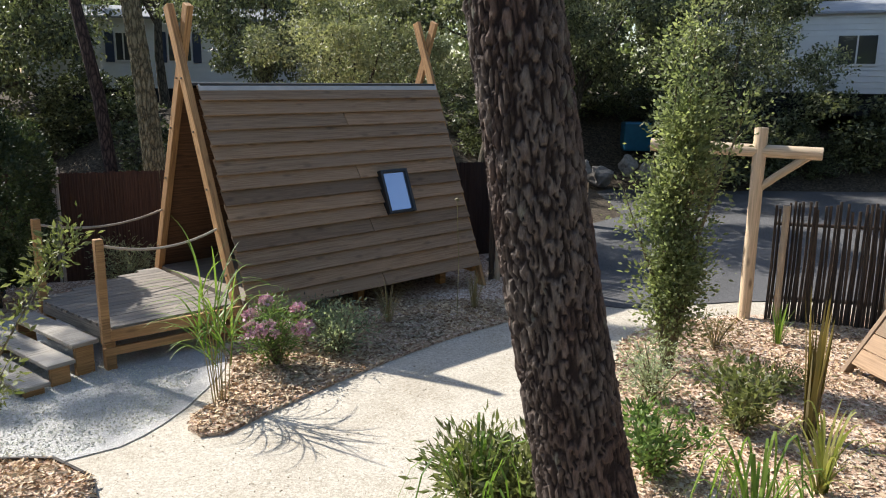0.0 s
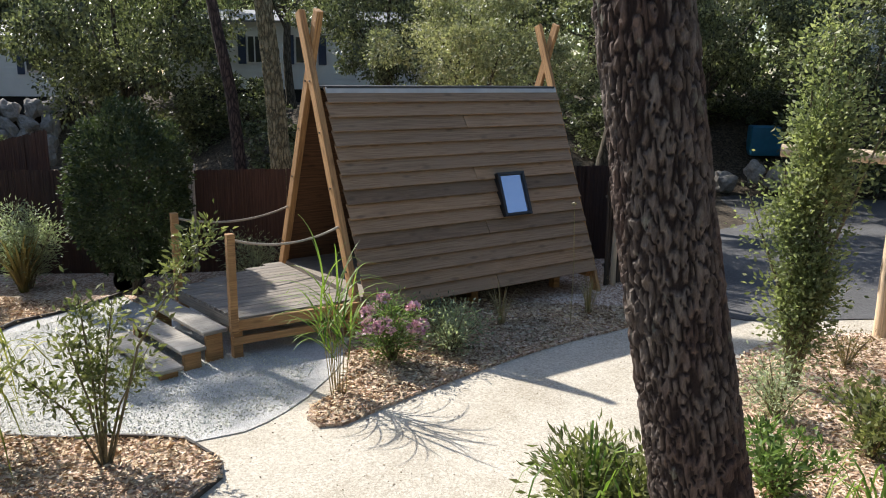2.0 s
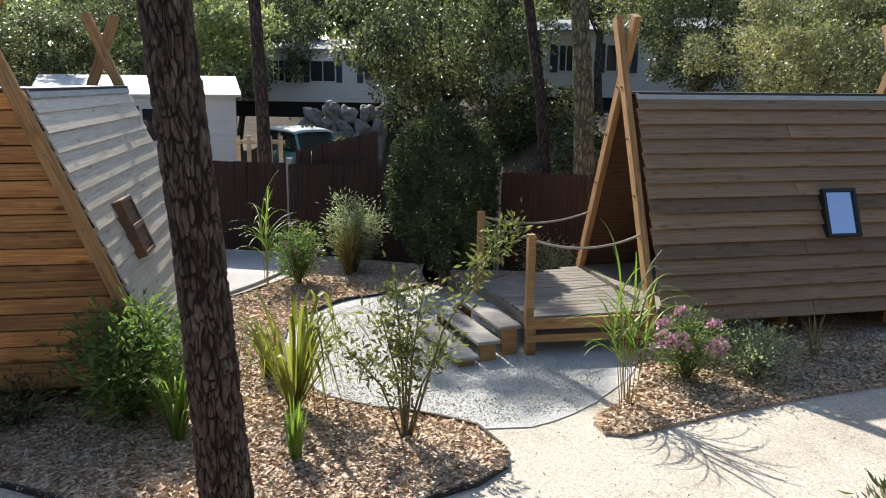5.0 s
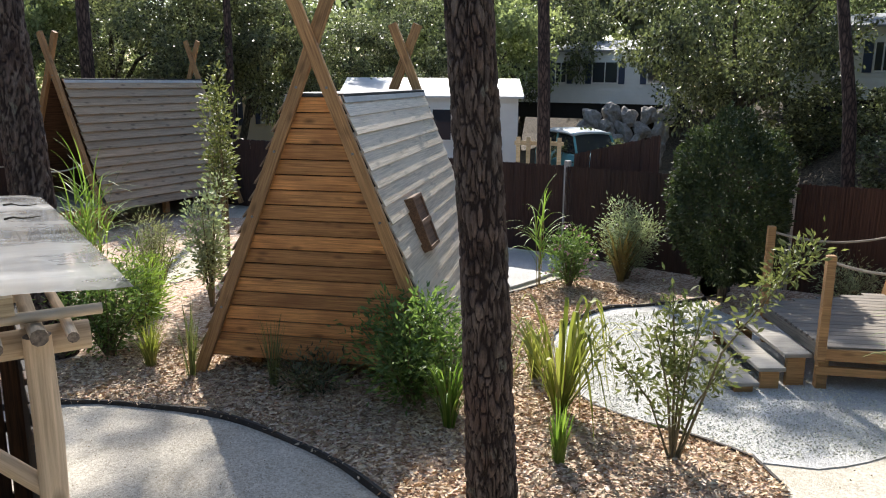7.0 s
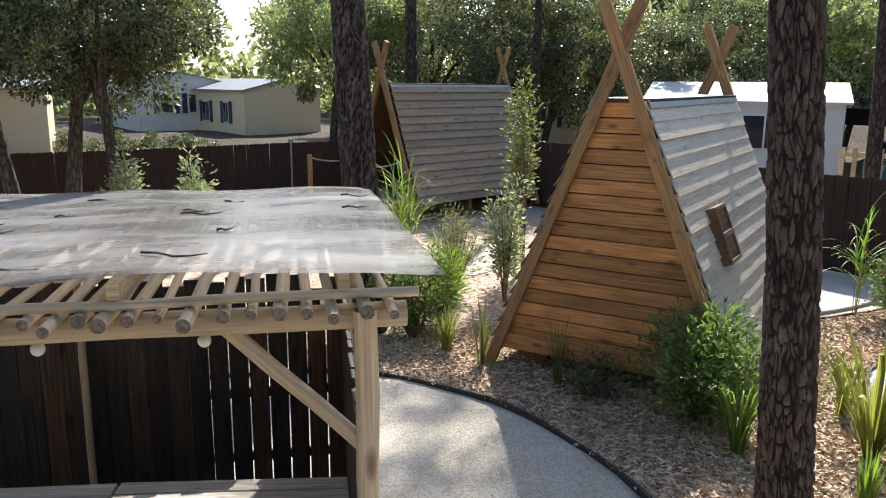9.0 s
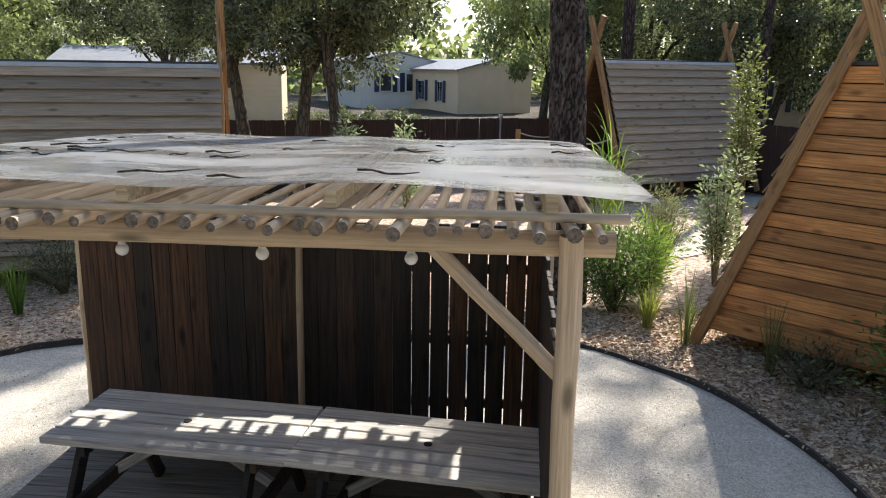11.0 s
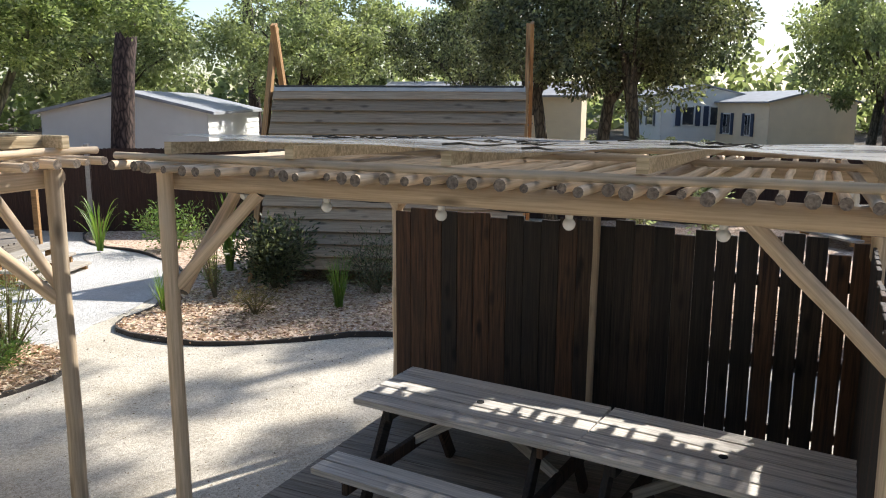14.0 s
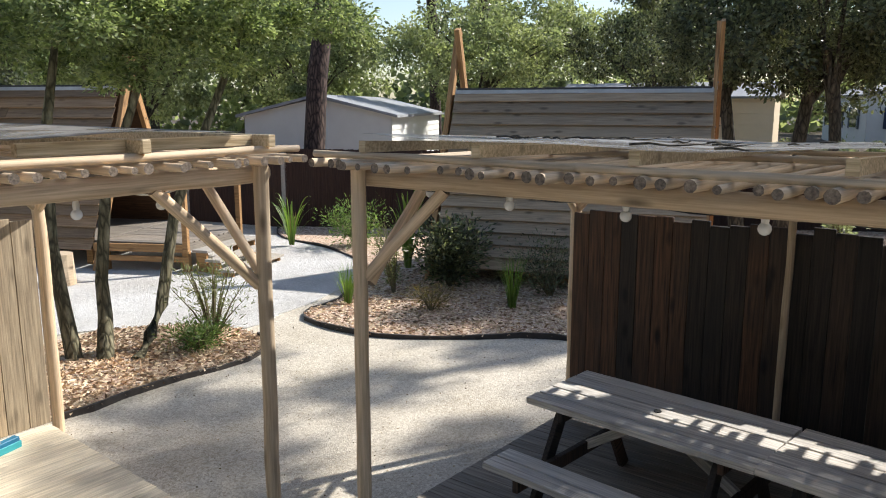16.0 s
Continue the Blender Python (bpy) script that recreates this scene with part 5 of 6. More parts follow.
def reed(x, y, hgt, canes, spread, mat, seed, label):
    """Straw canes that carry long narrow blades, arching over and hanging at the tips."""
    t = thing("reed_clump", pose(x, y, 0.03), label, "grass", "ornamental grasses")
    r = random.Random(seed)
    vs, fs = [], []
    for k in range(canes):
        a = r.uniform(0, 2 * math.pi)
        q = r.uniform(0.05, 1.0)
        foot = Vector((0.11 * q * math.cos(a), 0.11 * q * math.sin(a), 0))
        tall = hgt * r.uniform(0.45, 0.82)
        top = foot * 2.1 + Vector((0, 0, tall))
        bm = tube([foot, foot.lerp(top, 0.5) + Vector((r.uniform(-0.02, 0.02), r.uniform(-0.02, 0.02), 0)), top], [0.006, 0.005, 0.003], 5)
        part("cane", bm, L_DRY, t)
        for j in range(6):
            st = foot.lerp(top, r.uniform(0.35, 1.0) if j else 0.97)
            b = r.uniform(0, 2 * math.pi)
            out = Vector((math.cos(b), math.sin(b), 0))
            side = Vector((-math.sin(b), math.cos(b), 0))
            ln = hgt * r.uniform(0.34, 0.62)
            up = r.uniform(0.75, 1.25) if j else 1.45
            i0 = len(vs)
            p, ang, n = st.copy(), up, 9
            bend = (up + r.uniform(0.5, 1.2)) / n * (spread if j else 0.45)
            for i in range(n + 1):
                w = 0.009 * (1 - (i / n) ** 2.5) + 0.0015
                vs += [p - side * w, p + side * w]
                p = p + (out * math.cos(ang) + Vector((0, 0, math.sin(ang)))) * (ln / n)
                p.z = max(p.z, 0.02)
                ang -= bend * (0.4 + 1.2 * i / n)
            fs += [(i0 + 2 * i, i0 + 2 * i + 1, i0 + 2 * i + 3, i0 + 2 * i + 2) for i in range(n)]
    me = bpy.data.meshes.new("foliage")
    me.from_pydata(vs, [], fs)
    me.materials.append(mat)
    hang("foliage", me, None, t, "narrow arching green blades")
    return t


dense_bush(-6.15, 10.35, 2.85, 1.02, 34000, L_BUSH, 5, "large dark rounded evergreen bush on the mulch", 0.055)
reed(-2.18, 7.28, 1.55, 10, 1.0, L_GRASS, 12, "tall arching green reed clump with straw stems")
shrub(-1.85, 8.3, 0.78, 0.42, 2600, 0.06, 0.22, L_FRESH, 13, "oleander bush with pale pink blossom beside the hut", 18, flowers=950, name="oleander")
shrub(-1.22, 8.75, 0.62, 0.42, 2600, 0.045, 0.45, L_GREY, 14, "low rounded grey green shrub", 14)
clump(-0.72, 9.9, 40, 0.65, 0.3, 0.008, 0.35, L_DRY, 15, "thin straw coloured grass tuft beside the hut")
clump(0.45, 10.6, 40, 0.6, 0.3, 0.008, 0.35, L_DRY, 16, "thin straw coloured grass tuft beside the hut")
shrub(-1.5, 9.35, 0.55, 0.3, 700, 0.045, 0.3, L_OAK, 17, "small dark shrub against the hut wall", 8)


def sapling(x, y, right, shoots, seed, label, mat=L_ARBUTUS, loose=0.065, leaf_size=0.062, aspect=0.36, thick=0.014):
    """A thin young tree: bare stems that part near the ground and carry leaves towards their ends."""
    t = thing("young_tree", pose(x, y, 0.03), label, "tree", "garden shrubs")
    r = np.random.RandomState(seed)
    for out, deep, hh, n, bare in shoots:
        end = Vector((right[0] * out - right[1] * deep, right[1] * out + right[0] * deep, hh))
        foot = Vector((end.x * 0.05, end.y * 0.05, 0))
        mid = Vector((end.x * 0.36, end.y * 0.36, hh * 0.52))
        part("stem", tube([foot, mid, end], [thick, thick * 0.7, 0.004], 6, 0.05, seed), M_STEM, t, "thin bare stem", smooth=True)
        q = bare + (1 - bare) * r.uniform(0, 1, 9)[r.randint(0, 9, n)] + r.normal(size=n) * 0.05
        q = np.clip(q, bare * 0.8, 1.03)
        a, b, c = np.array(foot), np.array(mid), np.array(end)
        line = ((1 - q) ** 2)[:, None] * a + (2 * q * (1 - q))[:, None] * (2 * b - 0.5 * a - 0.5 * c) + (q ** 2)[:, None] * c
        off = r.normal(size=(n, 3)) * np.array([loose, loose, loose * 0.8])
        hang("foliage", leaves_mesh("leaves", line + off, off / loose * 0.5 + r.normal(size=(n, 3)) * 0.5 + np.array([0, 0, 0.4]), leaf_size, aspect, mat, seed, 0.1), None, t, "small green leaves")
        seed += 1


sapling(2.53, 8.3, (0.956, -0.29), ((0.05, 0.0, 3.95, 3000, 0.3), (-0.14, 0.06, 3.5, 2400, 0.25), (0.2, -0.06, 3.3, 2200, 0.25), (-0.3, 0.0, 2.4, 1200, 0.4), (0.3, 0.06, 2.4, 1100, 0.4), (-0.08, 0.12, 2.8, 1800, 0.15), (0.12, -0.12, 2.0, 1200, 0.15), (-0.28, 0.06, 1.3, 700, 0.3), (0.24, 0.0, 1.2, 600, 0.3), (0.62, 0.0, 3.0, 300, 0.8), (-0.6, 0.06, 2.0, 260, 0.75)), 11, "tall narrow young evergreen oak in the mulch", L_YOUNG, 0.12, 0.06, 0.5, 0.03)
sapling(-3.70, 5.47, (0.84, 0.54), ((0.92, 0.1, 1.92, 420, 0.62), (0.16, -0.1, 1.45, 260, 0.35), (-0.1, 0.12, 1.55, 300, 0.4), (-0.22, -0.05, 1.2, 260, 0.3), (-0.62, 0.0, 0.98, 240, 0.62), (0.42, 0.15, 0.95, 200, 0.6), (0.02, 0.2, 1.0, 200, 0.25)), 18, "thin open young tree with small olive leaves", leaf_size=0.072)
clump(-4.95, 5.4, 54, 1.1, 0.95, 0.036, 0.9, L_FLAX, 19, "yellow striped flax clump with broad blades", "flax")
clump(-4.28, 4.64, 60, 0.55, 0.16, 0.02, 0.1, L_GRASS, 20, "bright green upright grass tuft")
clump(-5.41, 4.36, 110, 0.75, 0.45, 0.014, 0.5, L_GRASS, 21, "green arching grass clump")
clump(-5.75, 5.9, 70, 0.6, 0.35, 0.02, 0.4, L_FLAX, 61, "yellow green grass clump")
shrub(-6.1, 4.45, 1.15, 0.6, 4600, 0.085, 0.3, L_FRESH, 22, "leafy fresh green laurel shrub beside the hut", 20)
clump(-7.35, 3.55, 40, 0.75, 0.22, 0.008, 0.2, L_ARBUTUS, 23, "thin dark grass in the hut's shade")
shrub(-7.0, 3.75, 0.4, 0.45, 800, 0.07, 0.25, L_OAK, 24, "low dark plant in the hut's shade", 9)
clump(-8.75, 2.75, 90, 0.55, 0.3, 0.012, 0.4, L_FLAX, 25, "pale green grass tuft at the hut's foot")
clump(-8.2, 3.0, 40, 0.85, 0.25, 0.01, 0.3, L_ARBUTUS, 26, "thin olive grass against the gable")
shrub(-9.39, 2.5, 1.2, 0.55, 4200, 0.08, 0.25, L_FRESH, 27, "sunlit fresh green oleander bush", 22)
shrub(-9.85, 3.05, 1.15, 0.42, 2600, 0.085, 0.2, L_BRIGHT, 28, "bright lime green leafy bush", 18)
shrub(-11.3, 3.75, 1.35, 0.38, 2200, 0.07, 0.2, L_PALE, 29, "pale olive rounded shrub on thin stems", 16, low=0.4)
clump(-10.7, 3.5, 90, 0.95, 0.28, 0.012, 0.15, L_GRASS, 64, "upright green grass tuft")
reed(-11.9, 3.0, 1.6, 9, 1.0, L_GRASS, 65, "arching green reed clump beside a larger one")
reed(-12.6, 3.3, 1.9, 15, 1.0, L_GRASS, 30, "large arching green reed clump")
shrub(-10.6, 4.3, 2.0, 0.42, 1700, 0.085, 0.4, L_GREY, 31, "tall pale leaved young tree", 9, "column", "young_tree", low=0.3)
shrub(-12.4, 5.4, 3.6, 0.5, 2000, 0.08, 0.4, L_ARBUTUS, 32, "slim young tree with grey green crown and stake", 10, "column", "young_tree", low=0.62)
clump(-7.85, 10.15, 60, 0.95, 0.55, 0.05, 0.25, L_BRONZE, 33, "bronze flax clump with stiff blades", "flax")
shrub(-7.9, 10.35, 1.4, 0.45, 4600, 0.07, 0.24, L_GREY, 34, "pale grey green shrub behind the flax", 16)
shrub(-8.15, 9.2, 0.95, 0.42, 2400, 0.08, 0.25, L_FRESH, 35, "green oleander with pale tips in the mulch", 16, flowers=120)
reed(-8.4, 8.75, 1.5, 6, 1.0, L_GRASS, 36, "arching green reed clump by the gravel")
shrub(-4.9, 11.6, 0.7, 0.55, 2000, 0.06, 0.25, L_GREY, 37, "low grey green shrub behind the rope rail", 14)
shrub(0.42, 5.2, 0.62, 0.5, 3200, 0.095, 0.28, L_ARBUTUS, 38, "low leafy olive green shrub at the path edge", 20)
clump(0.25, 5.0, 20, 0.85, 0.8, 0.016, 1.4, L_GRASS, 39, "long thin arching grass blades")
shrub(1.75, 5.9, 0.7, 0.45, 1200, 0.07, 0.4, L_FRESH, 40, "low fresh green shrub in the mulch", 12, "wisp")
shrub(2.75, 6.7, 0.75, 0.5, 1500, 0.075, 0.4, L_ARBUTUS, 41, "low open olive shrub in the mulch", 12, "wisp")
shrub(2.15, 7.4, 0.7, 0.4, 1500, 0.05, 0.3, L_GREY, 42, "pale wispy shrub under the young tree", 12)
clump(3.0, 5.6, 26, 0.75, 0.75, 0.026, 0.55, L_FLAX, 43, "green and yellow flax blades", "flax")
clump(2.2, 4.9, 30, 0.75, 0.75, 0.018, 1.4, L_GRASS, 44, "long arching grass blades")
clump(3.35, 6.6, 20, 1.35, 0.14, 0.05, 0.02, L_BRONZE, 45, "tall upright dark flax blades", "flax")
clump(4.16, 9.2, 40, 0.5, 0.2, 0.014, 0.2, L_GRASS, 46, "small green grass tuft by the gate")
shrub(3.3, 9.0, 0.4, 0.4, 900, 0.04, 0.25, L_BRONZE, 47, "low dry brown plant by the gate", 10)
shrub(3.55, 7.6, 0.35, 0.3, 600, 0.05, 0.3, L_ARBUTUS, 48, "low dry plant in the mulch", 8)
shrub(-10.1, -6.1, 1.05, 0.55, 4000, 0.085, 0.35, L_OAK, 49, "dark glossy laurel shrub beside the hut", 18)
shrub(-10.3, -4.55, 0.85, 0.6, 2600, 0.06, 0.2, L_OAK, 50, "dark fine leaved shrub beside the hut", 14)
clump(-9.36, -4.72, 70, 0.75, 0.22, 0.012, 0.1, L_GRASS, 51, "upright green grass tuft in the mulch")
clump(-8.44, -6.8, 60, 0.55, 0.25, 0.012, 0.25, L_GRASS, 52, "green grass tuft at the bed's edge")
shrub(-9.3, -6.6, 1.1, 0.4, 1200, 0.06, 0.2, L_ARBUTUS, 53, "thin feathery shrub in the mulch", 10, "wisp")
shrub(-8.7, -5.6, 0.35, 0.35, 700, 0.05, 0.25, L_BRONZE, 54, "low brown plant in the mulch", 9)
clump(-10.9, -7.4, 40, 1.3, 0.6, 0.03, 0.4, L_GRASS, 55, "tall green flax by the hut corner", "flax")
shrub(-6.35, -7.2, 1.05, 0.6, 1300, 0.08, 0.15, L_ARBUTUS, 56, "open thin leaved oleander", 18, "wisp")
shrub(-5.95, -7.0, 0.35, 0.35, 1500, 0.05, 0.3, L_FRESH, 57, "low dark green fern like plant", 14)
shrub(-12.2, -9.4, 0.9, 0.6, 1500, 0.08, 0.3, L_FRESH, 58, "leafy green shrub at the fence", 12)
clump(-11.6, -10.6, 30, 1.0, 0.6, 0.03, 0.4, L_GRASS, 59, "green flax at the fence", "flax")
shrub(-15.2, -1.2, 2.2, 0.5, 1600, 0.10, 0.4, L_GREY, 62, "tall shrub with pale leaves by the fence", 8, "column", low=0.35)
shrub(-15.0, 0.0, 2.1, 0.5, 1600, 0.10, 0.4, L_GREY, 63, "tall shrub with pale leaves by the fence", 8, "column", low=0.35)


# undergrowth along the bank and behind the fences
rng = random.Random(31)
for k in range(44):
    q = k / 43
    if k < 26:
        x, y = -27 + 38 * (k / 25) + rng.uniform(-1, 1), 19.5 + rng.uniform(-1.2, 4.0) - (2.5 if k < 6 else 0)
    else:
        x, y = -23.5 + rng.uniform(-2.0, 2.0), -14 + 26 * ((k - 26) / 17) + rng.uniform(-0.7, 0.7)
    if -16.5 < x < -8 and 16.5 < y < 22 or x > 2:
        continue
    kind = "low"
    me, cc = crown(kind)
    cr = rng.uniform(0.9, 1.5) if k < 26 else rng.uniform(0.6, 0.95)
    t = thing("undergrowth_bush", pose(x, y, height(x, y) - 0.1), "dark leafy undergrowth bush at the wood's edge", "bush", "undergrowth")
    hang("foliage", me, None, t, "", Matrix.Translation((0, 0, cr * 0.55)) @ Matrix.Rotation(k, 4, "Z") @ Matrix.Diagonal((cr * 1.25, cr * 1.25, cr, 1)))


for k in range(9):
    x, y = -27.5 + rng.uniform(-1, 1), -10.5 + 1.35 * k
    me, cc = crown("low")
    cr = rng.uniform(0.8, 1.2)
    t = thing("undergrowth_bush", pose(x, y, height(x, y) - 0.1), "dark leafy undergrowth bush at the wood's edge", "bush", "undergrowth")
    hang("foliage", me, None, t, "", Matrix.Translation((0, 0, cr * 0.55)) @ Matrix.Rotation(k * 1.7, 4, "Z") @ Matrix.Diagonal((cr * 1.2, cr * 1.2, cr, 1)))
for k in range(19):
    x, y = (7.2 + 1.05 * k, 23.6 + 0.22 * k + rng.uniform(-0.4, 0.4)) if k < 11 else (1.6 + 1.15 * (k - 11), 27.0 + rng.uniform(-0.8, 0.8))
    me, cc = crown("low")
    cr = rng.uniform(0.9, 1.35) if k % 4 != 1 else 2.0
    t = thing("undergrowth_bush", pose(x, y, height(x, y) - 0.1), "dark leafy undergrowth bush at the wood's edge", "bush", "undergrowth")
    hang("foliage", me, None, t, "", Matrix.Translation((0, 0, cr * 0.6)) @ Matrix.Rotation(k, 4, "Z") @ Matrix.Diagonal((cr * 1.1, cr * 1.1, cr, 1)))


def far_woods():
    """One uneven belt of foliage that closes the distance."""
    r = np.random.RandomState(8)
    cs, us = [], []
    for k in range(330):
        a = radians(-70 + 260 * k / 330)
        d = 62 + r.uniform(-5, 8)
        c = np.array([-math.sin(a) * d, math.cos(a) * d, 0])
        top = (9 if a < 1.0 else 4.6) + 4.0 * noise.noise(Vector((a * 6, 0, 0))) + r.uniform(-1.5, 2.0)
        for j in range(5):
            cc = c + np.array([r.uniform(-2, 2), r.uniform(-2, 2), top * (j + 0.7) / 5])
            dd = r.normal(size=(34, 3))
            dd /= np.linalg.norm(dd, axis=1)[:, None]
            cs.append(cc + dd * r.uniform(0.9, 1.9))
            us.append(dd + r.normal(size=(34, 3)) * 0.5)
    ob = hang("far_woods", leaves_mesh("far_woods", np.concatenate(cs), np.concatenate(us), 0.75, 0.6, L_LIGHT, 3, 0.1), None)
    tagged(ob, "pale green woods closing the distance", "woods", kind="stuff")


far_woods()


def unseen_woods_block():
    """An added, unseen foliage belt to the south and east that cuts low skylight."""
    r = np.random.RandomState(12)
    cs, us = [], []
    for k in range(150):
        a = radians(197 + 122 * k / 149)
        c = np.array([-math.sin(a), math.cos(a), 0]) * (15.5 + r.uniform(-1.5, 4))
        # lower towards the east, so the roof window still mirrors sky
        for j in range(6 if k < 100 else 3):
            dd = r.normal(size=(60, 3))
            dd /= np.linalg.norm(dd, axis=1)[:, None]
            cs.append(c + np.array([r.uniform(-1, 1), r.uniform(-1, 1), 0.9 + 1.75 * j]) + dd * r.uniform(0.8, 1.6))
            us.append(dd + r.normal(size=(60, 3)) * 0.5)
    ob = hang("unseen_woods_block", leaves_mesh("unseen_woods_block", np.concatenate(cs), np.concatenate(us), 0.42, 0.6, L_BUSH, 4, 0.1), None)
    tagged(ob, "added unseen foliage belt that blocks low side light", "woods", kind="stuff")


unseen_woods_block()

stalk = thing("dry_stalk", pose(0.2, 10.15, 0.03), "single dry flower stalk beside the hut", "plant")
part("stem", tube([(0, 0, 0), (0.01, 0, 0.8), (-0.02, 0, 1.60)], [0.006, 0.005, 0.004], 5), L_DRY, stalk)
part("seed_head", tube([(-0.05, 0, 1.61), (-0.02, 0, 1.625), (0.015, 0, 1.61)], [0.012, 0.022, 0.012], 6), L_DRY, stalk, "small flat seed head")


# ---- mobile homes on the higher ground ----
def home(x, y, yaw, ln, wd, hgt, wall, roof, label, seed, shutters=True, z=None, ends=True, sides=(-1, 1)):
    z = height(x, y) + 0.45 if z is None else z
    h = thing("mobile_home", pose(x, y, z, 0, 0, yaw), label, "mobile home", "mobile homes")
    rows = int(hgt / 0.17)
    bm = bmesh.new()
    for s in (-1, 1):
        prof = []
        for k in range(rows):
            z0 = k * hgt / rows
            prof += [(s * (wd / 2 + 0.02), z0), (s * wd / 2, z0 + hgt / rows - 0.003)]
        cols = [[bm.verts.new((x, y, z)) for y, z in prof] for x in (-ln / 2, ln / 2)]
        for j in range(len(prof) - 1):
            a = (cols[0][j], cols[1][j], cols[1][j + 1], cols[0][j + 1])
            bm.faces.new(a if s < 0 else a[::-1])
    rise = 0.42
    for s in (-1, 1):
        a = [bm.verts.new(p) for p in ((s * ln / 2, -wd / 2, 0), (s * ln / 2, wd / 2, 0), (s * ln / 2, wd / 2, hgt), (s * ln / 2, 0, hgt + rise), (s * ln / 2, -wd / 2, hgt))]
        bm.faces.new(a if s > 0 else a[::-1])
    part("wall", bm, wall, h, "horizontal siding wall")
    bm = bmesh.new()
    for s in (-1, 1):
        a = [Vector((-ln / 2 - 0.15, s * (wd / 2 + 0.18), hgt - 0.05)), Vector((ln / 2 + 0.15, s * (wd / 2 + 0.18), hgt - 0.05)), Vector((ln / 2 + 0.15, 0, hgt + rise + 0.03)), Vector((-ln / 2 - 0.15, 0, hgt + rise + 0.03))]
        lo = [bm.verts.new(p) for p in a]
        up = [bm.verts.new(p + Vector((0, 0, 0.07))) for p in a]
        bm.faces.new(up)
        bm.faces.new(lo[::-1])
        for j in range(4):
            bm.faces.new((lo[j], lo[(j + 1) % 4], up[(j + 1) % 4], up[j]))
    bmesh.ops.recalc_face_normals(bm, faces=list(bm.faces))
    part("roof", bm, roof, h, "low pitched sheet roof")
    # A solid black box stands in for the shade below the floor.
    part("underfloor_shade", boxm(-ln / 2 + 0.1, ln / 2 - 0.1, -wd / 2 + 0.1, wd / 2 - 0.1, -0.7, -0.02), M_FELT, h, "black box drawn as the shade under the floor")
    r = random.Random(seed)
    for s in sides:
        q = -ln / 2 + 0.8
        while q < ln / 2 - 0.9:
            w = r.choice((0.55, 0.8, 1.2))
            win = part("window", boxm(q, q + w, s * (wd / 2 + 0.03) - 0.03, s * (wd / 2 + 0.03) + 0.03, 0.85, 1.85), M_WHITE, h, "white framed window")
            half_w = (w - 0.15) / 2
            for k in range(2):
                part("pane", boxm(q + 0.05 + k * (half_w + 0.05), q + 0.05 + k * (half_w + 0.05) + half_w, s * (wd / 2 + 0.065) - 0.006, s * (wd / 2 + 0.065) + 0.006, 0.92, 1.78, 0), M_GLASS, win)
            if shutters:
                for x0 in (q - 0.3, q + w + 0.02):
                    part("shutter", boxm(x0, x0 + 0.27, s * (wd / 2 + 0.045) - 0.015, s * (wd / 2 + 0.045) + 0.015, 0.85, 1.85), M_SHUTTER, h, "dark blue shutter")
            q += w + r.uniform(0.9, 1.7)
    if ends:
        for s in (-1, 1):
            for y0 in (-1.0, 0.35):
                win = part("window", boxm(s * (ln / 2 + 0.02) - 0.03, s * (ln / 2 + 0.02) + 0.03, y0, y0 + 0.65, 0.9, 1.85), M_WHITE, h, "white framed window")
                part("pane", boxm(s * (ln / 2 + 0.055) - 0.006, s * (ln / 2 + 0.055) + 0.006, y0 + 0.06, y0 + 0.59, 0.96, 1.79, 0), M_GLASS, win)
                for y1 in (y0 - 0.28, y0 + 0.68):
                    part("shutter", boxm(s * (ln / 2 + 0.04) - 0.012, s * (ln / 2 + 0.04) + 0.012, y1, y1 + 0.25, 0.9, 1.85), M_SHUTTER, h, "dark blue shutter")


home(-9.6, 29.0, 12, 9.0, 4.0, 2.3, M_WHITE, M_ROOF, "white mobile home in tree shade on the bank", 1, shutters=True)
home(13.2, 27.5, -28, 9.0, 4.0, 2.5, M_WHITE, M_ROOF, "white mobile home beyond the drive", 2, shutters=False, z=2.85)
home(-24.4, 29.6, 20, 8.0, 4.0, 2.3, M_WHITE, M_ROOF, "white mobile home among trees on the bank", 3, z=2.3)
home(-19.2, 15.4, 49, 5.0, 3.4, 2.15, M_WHITE, M_ROOFPALE, "white mobile home with a pale sunlit roof", 4, z=0.65)
home(-44.4, -1.3, 17.5, 8.0, 3.9, 2.4, M_WHITE, M_ROOF, "white mobile home with dark shutters", 5, z=0.8)
home(-40.3, 2.86, 21.7, 8.0, 3.8, 2.35, M_CREAM, M_ROOF, "cream mobile home with a grey roof", 6, z=0.5, ends=False, sides=(-1,))
home(-28.0, -7.6, 95, 7.0, 3.6, 2.4, M_CREAM, M_ROOF, "cream mobile home behind the trees", 7, z=0.6, shutters=False, ends=False, sides=())
home(-18.93, -14.46, 22, 7.5, 3.8, 2.3, M_WHITE, M_ROOF, "white mobile home with a grey roof behind the fence", 8, z=0.2, shutters=False, ends=False, sides=())
home(-28.5, 13.0, 120, 7.5, 3.6, 2.2, M_CREAM, M_ROOFPALE, "cream mobile home behind the hut", 9, z=0.8)


